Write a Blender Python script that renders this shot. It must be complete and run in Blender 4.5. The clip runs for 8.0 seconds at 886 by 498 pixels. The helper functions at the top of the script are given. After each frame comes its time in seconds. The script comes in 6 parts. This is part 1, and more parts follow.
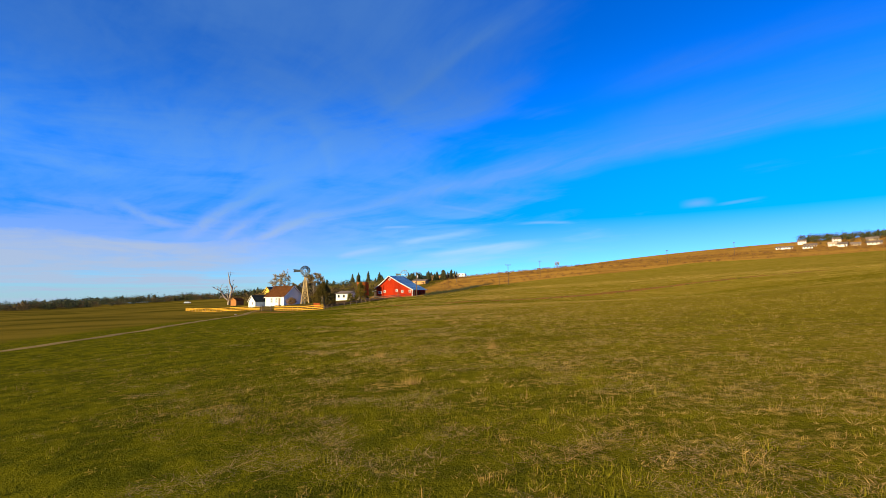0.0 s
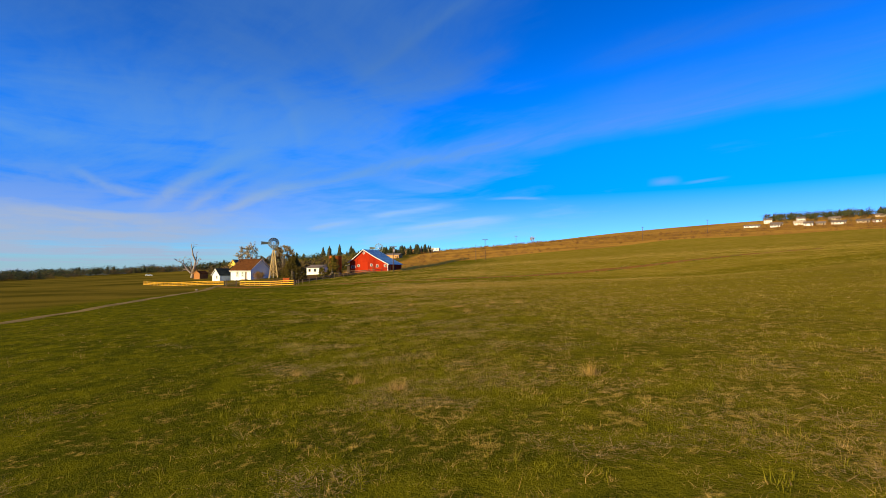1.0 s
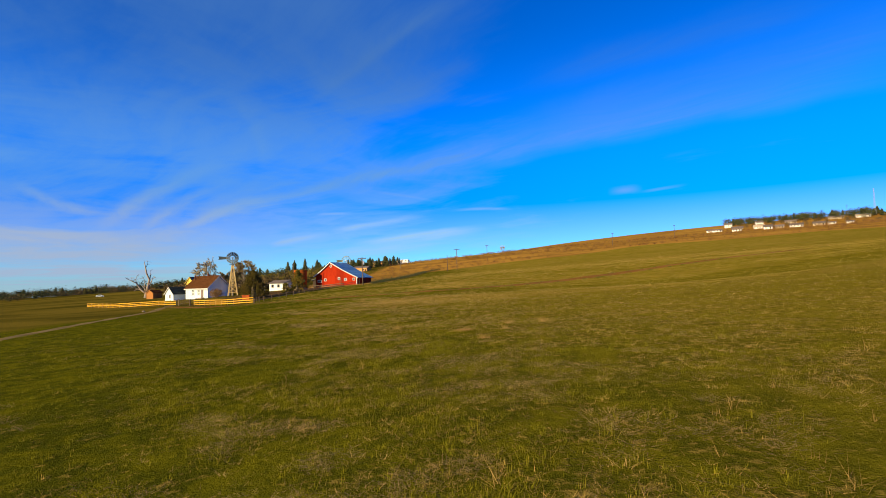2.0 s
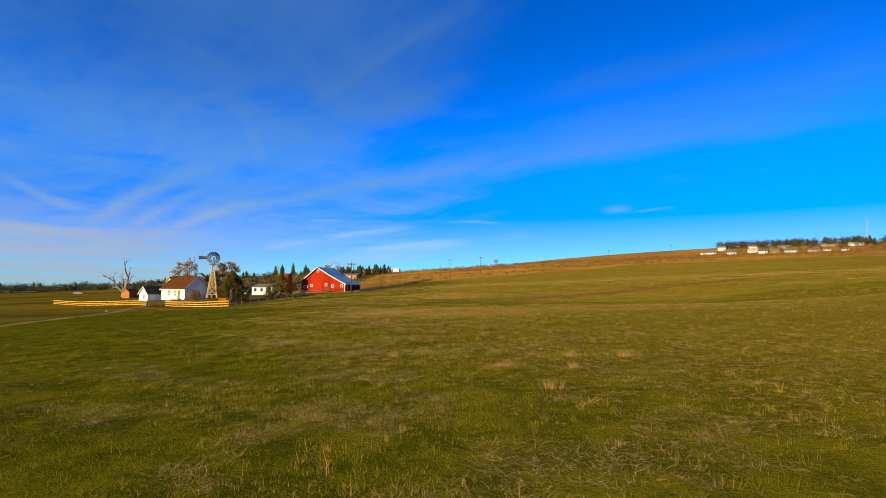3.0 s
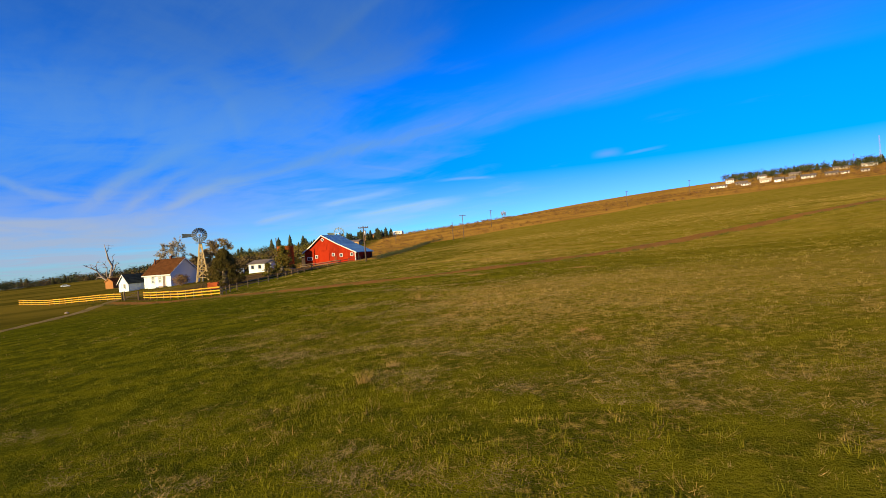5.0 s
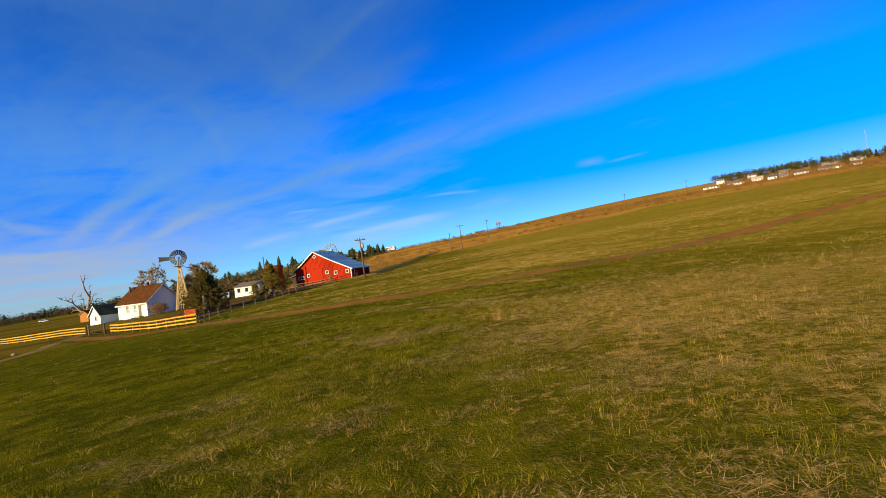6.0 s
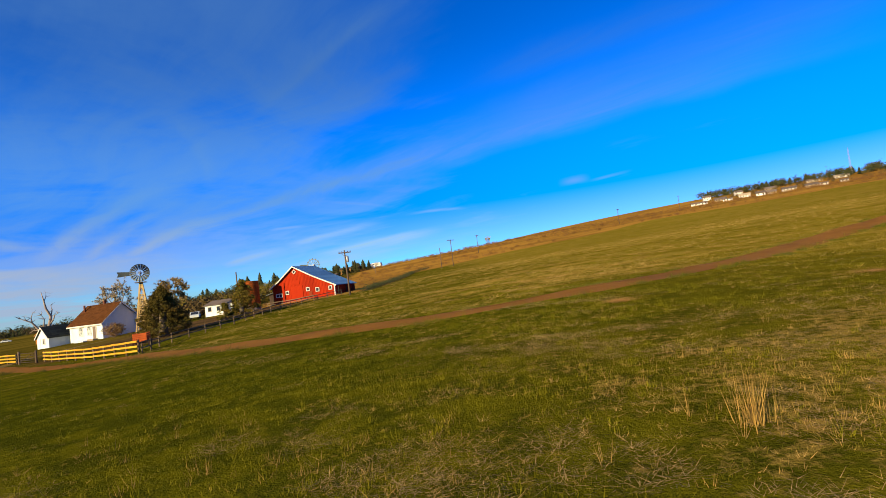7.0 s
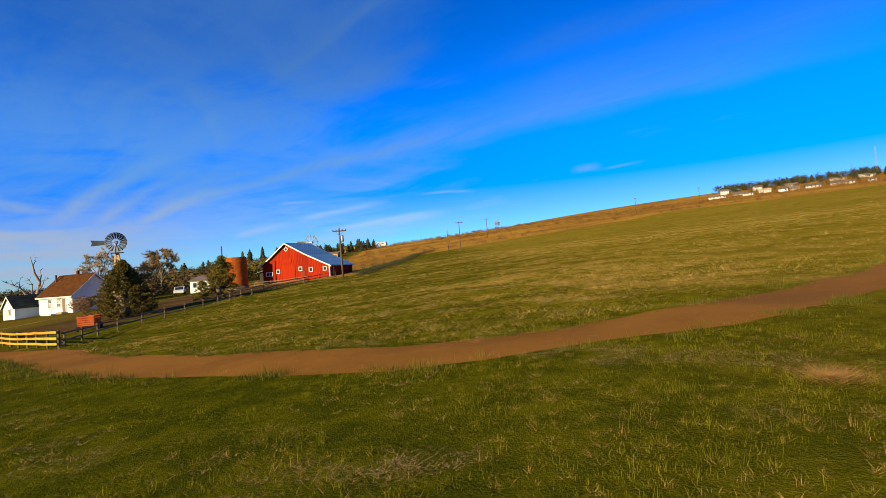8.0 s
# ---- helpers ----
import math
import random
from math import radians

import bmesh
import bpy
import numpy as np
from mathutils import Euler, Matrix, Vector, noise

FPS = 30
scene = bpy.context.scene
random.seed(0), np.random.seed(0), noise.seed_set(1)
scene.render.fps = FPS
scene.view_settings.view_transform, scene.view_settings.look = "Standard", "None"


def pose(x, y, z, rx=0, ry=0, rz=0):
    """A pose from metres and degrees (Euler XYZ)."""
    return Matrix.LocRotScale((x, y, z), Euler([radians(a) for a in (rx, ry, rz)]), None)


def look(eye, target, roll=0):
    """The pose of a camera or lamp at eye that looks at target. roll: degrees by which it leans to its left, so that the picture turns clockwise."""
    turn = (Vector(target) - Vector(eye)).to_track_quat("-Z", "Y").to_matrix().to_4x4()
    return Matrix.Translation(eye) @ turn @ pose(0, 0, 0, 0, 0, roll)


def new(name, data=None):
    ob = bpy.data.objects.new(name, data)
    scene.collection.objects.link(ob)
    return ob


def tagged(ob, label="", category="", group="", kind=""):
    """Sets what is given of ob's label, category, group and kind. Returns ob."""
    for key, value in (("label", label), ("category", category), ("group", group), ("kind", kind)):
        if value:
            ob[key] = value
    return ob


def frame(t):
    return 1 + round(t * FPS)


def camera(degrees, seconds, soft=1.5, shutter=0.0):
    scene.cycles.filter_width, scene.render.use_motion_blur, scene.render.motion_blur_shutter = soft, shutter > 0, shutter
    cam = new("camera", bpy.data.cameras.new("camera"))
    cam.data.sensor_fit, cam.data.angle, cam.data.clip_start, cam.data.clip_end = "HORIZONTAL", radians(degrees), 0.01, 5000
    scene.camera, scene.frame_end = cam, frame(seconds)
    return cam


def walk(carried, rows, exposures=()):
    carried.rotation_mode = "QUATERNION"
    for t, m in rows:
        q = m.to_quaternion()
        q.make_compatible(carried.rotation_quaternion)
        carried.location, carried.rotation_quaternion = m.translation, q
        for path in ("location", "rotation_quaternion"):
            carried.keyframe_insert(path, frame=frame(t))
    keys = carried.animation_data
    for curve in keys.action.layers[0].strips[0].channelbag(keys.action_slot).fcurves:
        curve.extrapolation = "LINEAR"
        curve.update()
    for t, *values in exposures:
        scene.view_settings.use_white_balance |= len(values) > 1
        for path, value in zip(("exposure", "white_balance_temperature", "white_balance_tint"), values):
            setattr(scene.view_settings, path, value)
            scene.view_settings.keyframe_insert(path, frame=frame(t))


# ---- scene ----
cam = camera(81.2, 8.0, soft=0.9)
PATH = [
    (0, (7.617, -21.406, 1.647), (7.263, -19.446, 1.826), -0.7),
    (0.1, (7.41, -20.952, 1.674), (7.052, -18.991, 1.837), -0.8),
    (0.5, (6.163, -18.175, 1.862), (5.884, -16.197, 1.957), 0.1),
    (1, (4.684, -14.954, 1.933), (4.438, -12.971, 2.012), -0.2),
    (1.5, (3.398, -11.586, 1.954), (3.228, -9.595, 2.043), -1.9),
    (1.7, (3.032, -10.249, 1.942), (2.891, -8.256, 2.043), -2.4),
    (2.8, (1.805, -2.941, 1.761), (1.735, -0.949, 1.925), 0.2),
    (3, (1.32, -1.279, 1.735), (1.236, 0.713, 1.901), 0.6),
    (3.5, (-0.273, 3.197, 1.716), (-0.368, 5.192, 1.822), -1.7),
    (4, (-2.23, 7.85, 1.882), (-2.347, 9.846, 1.943), -2.4),
    (4.2, (-2.991, 9.623, 2.008), (-3.112, 11.619, 2.049), -2.6),
    (5.3, (-6.656, 18.831, 2.217), (-6.699, 20.83, 2.223), -5.5),
    (5.5, (-7.296, 20.705, 2.095), (-7.333, 22.704, 2.124), -6.5),
    (6, (-8.812, 25.384, 1.761), (-8.837, 27.383, 1.823), -7.2),
    (6.5, (-9.995, 30.239, 1.677), (-9.996, 32.237, 1.76), -7.0),
    (7, (-10.428, 34.494, 1.766), (-10.388, 36.49, 1.886), -7.2),
    (7.5, (-10.342, 39.097, 2.129), (-10.329, 41.096, 2.209), -5.5),
    (8, (-10.217, 43.308, 2.453), (-10.212, 45.307, 2.506), -4.4),
]
walk(cam, [(t, look(eye, aim, roll)) for t, eye, aim, roll in PATH], ((0.0, 1.0), (0.5, 0.9), (1.0, 0.82), (1.5, 0.80), (8.0, 0.80)))

# ---- light, sky and exposure ----
SUN_AZ = radians(219.0)      # compass bearing from +y, clockwise: low over the left shoulder
SUN_EL = radians(16.0)
sun_dir = Vector((math.sin(SUN_AZ) * math.cos(SUN_EL), math.cos(SUN_AZ) * math.cos(SUN_EL), math.sin(SUN_EL)))
sun = new("sun", bpy.data.lights.new("sun", "SUN"))
sun.data.energy, sun.data.angle, sun.data.color = 5.0, radians(0.55), (1.0, 0.80, 0.47)
sun.matrix_world = Matrix.Translation((0, 0, 60)) @ sun_dir.to_track_quat("Z", "Y").to_matrix().to_4x4()

world = bpy.data.worlds.new("sky")
scene.world = world
world.use_nodes = True


class Nodes:
    """Short hand for building node trees."""

    def __init__(self, tree):
        self.tree = tree
        tree.nodes.clear()

    def add(self, kind):
        return self.tree.nodes.new("ShaderNode" + kind)

    def link(self, a, b):
        self.tree.links.new(a, b)

    def put(self, socket, value):
        if hasattr(value, "links"):
            self.link(value, socket)
        else:
            socket.default_value = value

    def math(self, op, a, b=0.0, c=0.0, clamp=False):
        n = self.add("Math")
        n.operation, n.use_clamp = op, clamp
        for s, v in zip(n.inputs, (a, b, c)):
            self.put(s, v)
        return n.outputs[0]

    def vec(self, op, a, b=(0, 0, 0), scale=None):
        n = self.add("VectorMath")
        n.operation = op
        self.put(n.inputs[0], a)
        self.put(n.inputs[1], b)
        if scale is not None:
            self.put(n.inputs["Scale"], scale)
        return n.outputs["Value"] if op in ("DOT_PRODUCT", "LENGTH") else n.outputs[0]

    def noise(self, vector, scale, detail=4.0, rough=0.55, distortion=0.0):
        n = self.add("TexNoise")
        self.put(n.inputs["Vector"], vector)
        n.inputs["Scale"].default_value, n.inputs["Detail"].default_value = scale, detail
        n.inputs["Roughness"].default_value, n.inputs["Distortion"].default_value = rough, distortion
        return n.outputs[0]

    def ramp(self, value, lo, hi, a=0.0, b=1.0):
        n = self.add("MapRange")
        n.interpolation_type = "SMOOTHSTEP"
        for s, v in zip(n.inputs, (value, lo, hi, a, b)):
            self.put(s, v)
        return n.outputs[0]

    def mix(self, fac, a, b, blend="MIX"):
        n = self.add("Mix")
        n.data_type, n.blend_type = "RGBA", blend
        self.put(n.inputs[0], fac)
        for s, v in ((n.inputs[6], a), (n.inputs[7], b)):
            self.put(s, (*v, 1.0) if isinstance(v, tuple) and len(v) == 3 else v)
        return n.outputs[2]

    def mapping(self, vector, scale=(1, 1, 1), rot=(0, 0, 0)):
        n = self.add("Mapping")
        self.put(n.inputs["Vector"], vector)
        n.inputs["Scale"].default_value, n.inputs["Rotation"].default_value = scale, rot
        return n.outputs[0]


def build_sky():
    n = Nodes(world.node_tree)
    sky = n.add("TexSky")
    sky.sky_type, sky.sun_disc, sky.sun_elevation, sky.sun_rotation = "NISHITA", False, SUN_EL, SUN_AZ
    sky.altitude, sky.air_density, sky.dust_density, sky.ozone_density = 1600.0, 1.0, 0.08, 3.0
    tint = n.add("HueSaturation")
    tint.inputs["Saturation"].default_value = 1.6
    tint.inputs["Value"].default_value = 1.12
    tint.inputs["Hue"].default_value = 0.528
    n.link(sky.outputs[0], tint.inputs["Color"])
    way = n.add("TexCoord").outputs["Generated"]
    sep = n.add("SeparateXYZ")
    n.link(way, sep.inputs[0])
    x, y, z = sep.outputs
    # bearing from +y and height over the horizon, in degrees
    az = n.math("MULTIPLY", n.math("ARCTAN2", x, y), 57.2958)
    el = n.math("MULTIPLY", n.math("ARCSINE", z), 57.2958)
    # a flat deck of cirrus far overhead, seen in perspective
    up = n.math("ADD", n.math("MAXIMUM", z, 0.012), 0.05)
    deck = n.add("CombineXYZ")
    n.link(n.math("DIVIDE", x, up), deck.inputs[0])
    n.link(n.math("DIVIDE", y, up), deck.inputs[1])
    deck = deck.outputs[0]
    wob = n.add("TexNoise")
    n.link(deck, wob.inputs["Vector"])
    wob.inputs["Scale"].default_value, wob.inputs["Detail"].default_value = 0.5, 3.0
    bent = n.vec("ADD", deck, n.vec("SCALE", n.vec("SUBTRACT", wob.outputs[1], (0.5, 0.5, 0.5)), scale=1.1))
    along = n.mapping(bent, rot=(0, 0, radians(-138)))
    body = n.noise(n.mapping(along, scale=(0.26, 0.95, 1)), 0.9, 6.0, 0.6, 0.4)
    hair = n.noise(n.mapping(along, scale=(0.40, 2.4, 1)), 1.3, 7.0, 0.66, 0.3)
    puffs = n.noise(deck, 0.9, 6.0, 0.58, 0.6)
    # a little waver for the drawn-out streaks
    wave = n.noise(way, 9.0, 4.0, 0.55)
    wave = n.math("SUBTRACT", wave, 0.5)

    def streak(a0, e0, a1, e1, bow, wide, strength, head=0.2, tail=0.5, waver=1.0, below=1.0, grain=0.5):
        """A band from one place in the sky to another: bow lifts its middle, below widens its lower edge."""
        ln, turn = math.hypot(a1 - a0, e1 - e0), math.atan2(e1 - e0, a1 - a0)
        da, de = n.math("SUBTRACT", az, a0), n.math("SUBTRACT", el, e0)
        c, d = math.cos(turn), math.sin(turn)
        s = n.math("ADD", n.math("MULTIPLY", da, c / ln), n.math("MULTIPLY", de, d / ln))
        t = n.math("ADD", n.math("MULTIPLY", da, -d), n.math("MULTIPLY", de, c))
        t = n.math("SUBTRACT", t, n.math("MULTIPLY", n.math("MULTIPLY", s, n.math("SUBTRACT", 1.0, s)), 4.0 * bow))
        t = n.math("ADD", t, n.math("MULTIPLY", wave, waver * wide * 2.2))
        m = n.math("MULTIPLY", n.ramp(t, -wide * below, 0.0), n.ramp(t, wide, 0.0))
        m = n.math("MULTIPLY", m, n.math("MULTIPLY", n.ramp(s, 0.0, head), n.ramp(s, 1.0, 1.0 - tail)))
        m = n.math("MULTIPLY", m, n.ramp(hair, 0.30, 0.66, 1.0 - grain, 1.0))
        return n.math("MULTIPLY", m, strength * 1.25)

    # the thin veil, thicker over the plain's side and high up
    cover = n.math("ADD", n.math("MULTIPLY", body, 0.55), n.math("MULTIPLY", puffs, 0.60))
    cover = n.math("ADD", cover, n.math("MULTIPLY", hair, 0.20))
    cover = n.math("ADD", cover, n.ramp(az, 22.0, -20.0, -0.20, 0.10))
    dens = n.math("MULTIPLY", n.ramp(cover, 0.57, 0.86), 0.66)
    dens = n.math("MULTIPLY", dens, n.ramp(el, 2.0, 12.0, 0.35, 1.0))
    for row in ((-33, 5.8, 48, 15.6, 3.7, 2.5, 0.52, 0.10, 0.35, 0.25, 0.75, 0.65),
                (-31, 6.2, 12, 14.4, 1.6, 0.75, 0.50, 0.15, 0.5, 0.6, 1.0, 0.6),
                (0, 15.0, 50, 19.0, 1.5, 3.2, 0.30, 0.3, 0.3, 0.3, 1.0, 0.5),
                (4, 20.5, 44, 23.0, 1.0, 2.4, 0.20, 0.3, 0.4, 0.4, 1.0, 0.6),
                (-20, 17.2, 0, 30.5, 0.5, 1.1, 0.34, 0.25, 0.35, 0.35, 0.7, 0.4),
                (-21, 18.5, 6, 33.0, 0.6, 3.6, 0.28, 0.3, 0.3, 0.3, 0.5, 0.5),
                (-38, 5.0, -20, 15.5, 1.2, 1.15, 0.62, 0.2, 0.6, 0.8, 1.0, 0.5),
                (-34.5, 5.2, -23, 12.5, 0.5, 0.8, 0.52, 0.2, 0.6, 0.8, 1.0, 0.5),
                (-31.5, 5.4, -20, 10.5, 0.3, 0.7, 0.46, 0.2, 0.6, 0.8, 1.0, 0.5),
                (-44.0, 9.8, -36.0, 7.2, -0.5, 0.7, 0.5, 0.3, 0.4, 0.9, 1.0, 0.5),
                (-50.0, 12.5, -38.0, 9.0, 0.5, 1.4, 0.25, 0.3, 0.4, 0.9, 1.0, 0.6),
                (-27.0, 20.0, -22.0, 10.5, 1.4, 1.8, 0.32, 0.3, 0.4, 0.8, 0.6, 0.5),
                (-17.6, 7.45, -12.8, 7.55, 0.1, 0.22, 0.55, 0.3, 0.5, 0.5, 1.0, 0.3),
                (-16.5, 5.5, -4.5, 7.4, 0.1, 0.42, 0.62, 0.3, 0.4, 0.5, 1.4, 0.3),
                (-22.5, 4.1, -15.5, 5.4, 0.2, 0.40, 0.55, 0.3, 0.5, 0.5, 1.4, 0.3),
                (-15.0, 4.0, 2.5, 5.8, 0.15, 0.60, 0.75, 0.35, 0.35, 0.4, 2.0, 0.35),
                (-18.0, 2.9, -1.0, 4.0, 0.2, 0.70, 0.55, 0.3, 0.5, 0.4, 1.5, 0.4),
                (-12.0, 10.1, -2.8, 8.5, 0.2, 0.25, 0.34, 0.3, 0.5, 0.6, 1.0, 0.4),
                (-3.2, 7.7, 4.6, 7.6, 0.15, 0.24, 0.48, 0.5, 0.25, 0.4, 1.0, 0.3),
                (14.4, 8.7, 18.2, 8.8, 0.1, 0.60, 0.55, 0.5, 0.5, 0.6, 0.9, 0.3),
                (17.5, 8.5, 22.5, 8.9, 0.0, 0.22, 0.42, 0.4, 0.6, 0.5, 1.0, 0.3)):
        dens = n.math("ADD", dens, n.math("MULTIPLY", streak(*row), n.math("SUBTRACT", 1.0, n.math("MINIMUM", dens, 0.9))))
    # the bank low over the plain, with torn upper edge and thin dark gaps near the horizon
    rag = n.noise(n.mapping(way, scale=(1.5, 1.5, 5)), 3.2, 6.0, 0.6, 0.5)
    edge = n.math("ADD", el, n.math("MULTIPLY", n.math("SUBTRACT", rag, 0.5), 4.5))
    bank = n.math("MULTIPLY", n.ramp(edge, 6.9, 5.2), n.ramp(az, -14.0, -37.0))
    gaps = n.noise(n.mapping(way, scale=(1.2, 1.2, 30), rot=(0, radians(3), 0)), 2.4, 5.0, 0.6)
    bank = n.math("MULTIPLY", bank, n.ramp(n.math("ADD", gaps, n.ramp(el, 1.0, 4.5, 0.0, 0.25)), 0.40, 0.60, 0.55, 1.0))
    bank = n.math("MULTIPLY", bank, n.ramp(n.math("ADD", n.math("MULTIPLY", puffs, 0.5), n.math("MULTIPLY", rag, 0.5)), 0.36, 0.56, 0.62, 1.0))
    dens = n.math("MAXIMUM", dens, n.math("MULTIPLY", bank, 0.95))
    haze = n.math("MULTIPLY", n.ramp(el, 4.5, 0.0), n.ramp(az, 2.0, -30.0, 0.0, 0.70))
    dens = n.math("MINIMUM", n.math("MAXIMUM", dens, haze), 0.92)
    high = n.mix(n.ramp(el, 24.0, 11.0), (0.27, 0.76, 1.95), (0.50, 1.34, 2.95))
    low = n.mix(n.ramp(az, -8.0, -34.0), (1.35, 2.35, 3.25), (1.46, 1.80, 2.45))
    cloud = n.mix(n.ramp(el, 11.0, 4.5), high, low)
    clear = n.vec("MULTIPLY", tint.outputs[0], n.mix(n.ramp(z, 0.02, 0.30), (0.10, 0.43, 0.70), (1.0, 1.0, 1.0)))
    clear = n.vec("MULTIPLY", clear, n.mix(n.ramp(el, 12.0, 28.0), (1.6, 0.965, 0.935), (1.2, 0.785, 0.69)))
    col = n.mix(dens, clear, cloud)
    bg = n.add("Background")
    n.link(col, bg.inputs[0])
    bg.inputs[1].default_value = 0.15
    out = n.add("OutputWorld")
    n.link(bg.outputs[0], out.inputs[0])


build_sky()


# ---- materials ----
def surface(name, rough=0.8, metal=0.0):
    m = bpy.data.materials.new(name)
    m.use_nodes = True
    n = Nodes(m.node_tree)
    bsdf, out = n.add("BsdfPrincipled"), n.add("OutputMaterial")
    n.link(bsdf.outputs[0], out.inputs[0])
    bsdf.inputs["Roughness"].default_value, bsdf.inputs["Metallic"].default_value = rough, metal
    return m, n, bsdf


def relief(n, bsdf, height, strength, distance):
    b = n.add("Bump")
    b.inputs["Strength"].default_value, b.inputs["Distance"].default_value = strength, distance
    n.link(height, b.inputs["Height"])
    n.link(b.outputs[0], bsdf.inputs["Normal"])


def worn(name, base, dark, light=None, grain=6.0, stretch=(1, 1, 1), rough=0.8, metal=0.0, bump=0.3, vary=0.0):
    """Paint, timber, metal or stone: coarse stains, fine grain and a little relief."""
    m, n, bsdf = surface(name, rough, metal)
    where = n.mapping(n.add("TexCoord").outputs["Object"], scale=stretch)
    big, small = n.noise(where, grain * 0.15, 4.0), n.noise(where, grain * 1.6, 5.0, 0.65)
    col = n.mix(n.ramp(big, 0.38, 0.68), base, dark)
    col = n.mix(n.ramp(small, 0.5, 0.8, 0.0, 0.7), col, light or tuple(min(1.0, c * 1.35) for c in base))
    if vary:
        rnd = n.add("ObjectInfo").outputs["Random"]
        hs = n.add("HueSaturation")
        n.link(n.math("ADD", n.math("MULTIPLY", rnd, vary), 1.0 - vary * 0.5), hs.inputs["Value"])
        n.link(col, hs.inputs["Color"])
        col = hs.outputs[0]
    n.link(col, bsdf.inputs["Base Color"])
    n.link(n.math("ADD", n.math("MULTIPLY", small, 0.25), rough - 0.12, clamp=True), bsdf.inputs["Roughness"])
    bsdf.inputs["Specular IOR Level"].default_value = 0.5 if rough < 0.55 else 0.04
    relief(n, bsdf, small, bump, 0.02)
    return m


def leafy(name, a, b, c, scale=0.35):
    """Leaves, needles, straw or twigs: each piece its own tint, in drifts."""
    m, n, bsdf = surface(name, 0.75)
    geo = n.add("NewGeometry")
    rnd = geo.outputs["Random Per Island"]
    drift = n.noise(geo.outputs["Position"], scale, 3.0)
    col = n.mix(n.ramp(rnd, 0.0, 1.0), a, b)
    col = n.mix(n.ramp(drift, 0.45, 0.68, 0.0, 0.8), col, c)
    n.link(col, bsdf.inputs["Base Color"])
    bsdf.inputs["Specular IOR Level"].default_value = 0.1
    return m


GREEN, GREEN_DARK, STRAW = (0.132, 0.118, 0.005), (0.058, 0.061, 0.004), (0.37, 0.235, 0.042)


def field_colour(n, pos, fine):
    """The pasture's patches of green and straw, shared by the sward and its blades."""
    lie = n.mapping(pos, scale=(0.55, 1.0, 1.0), rot=(0, 0, radians(20)))
    wide, mid = n.noise(lie, 0.055, 4.0, 0.6), n.noise(pos, 1.0, 5.0, 0.66, 0.4)
    dry = n.math("ADD", n.math("MULTIPLY", wide, 0.65), n.math("MULTIPLY", mid, 0.70))
    dry = n.math("ADD", dry, n.math("MULTIPLY", fine, 1.20))
    sep = n.add("SeparateXYZ")
    n.link(pos, sep.inputs[0])
    slant = n.math("ADD", sep.outputs[0], n.math("MULTIPLY", n.math("MINIMUM", sep.outputs[1], 30.0), 0.33))
    dry = n.math("ADD", dry, n.ramp(slant, -6.0, 14.0, -0.12, 0.09))
    stubble = n.math("MULTIPLY", n.math("MULTIPLY", n.ramp(sep.outputs[1], 25.0, 33.0), n.ramp(sep.outputs[1], 45.0, 40.0)), n.ramp(sep.outputs[0], -11.0, -5.0))
    dry = n.math("ADD", dry, n.math("MULTIPLY", stubble, 0.20))
    dry = n.math("ADD", dry, n.ramp(sep.outputs[1], 58.0, 66.0, 0.0, 0.09))
    dry = n.math("SUBTRACT", dry, n.math("MULTIPLY", n.ramp(sep.outputs[1], 43.0, 49.0), n.ramp(sep.outputs[1], 62.0, 57.0, 0.0, 0.24)))
    # broader streaks on the slope beyond the trail, and lush growth before it
    dry = n.math("ADD", dry, n.math("MULTIPLY", n.math("SUBTRACT", n.noise(lie, 0.55, 4.0, 0.6), 0.5), n.ramp(sep.outputs[1], 56.0, 64.0, 0.0, 1.1)))
    lush = n.math("MULTIPLY", n.ramp(sep.outputs[1], 42.0, 49.0), n.ramp(sep.outputs[1], 62.0, 57.0))
    return n.ramp(dry, 1.30, 1.62), mid, lush


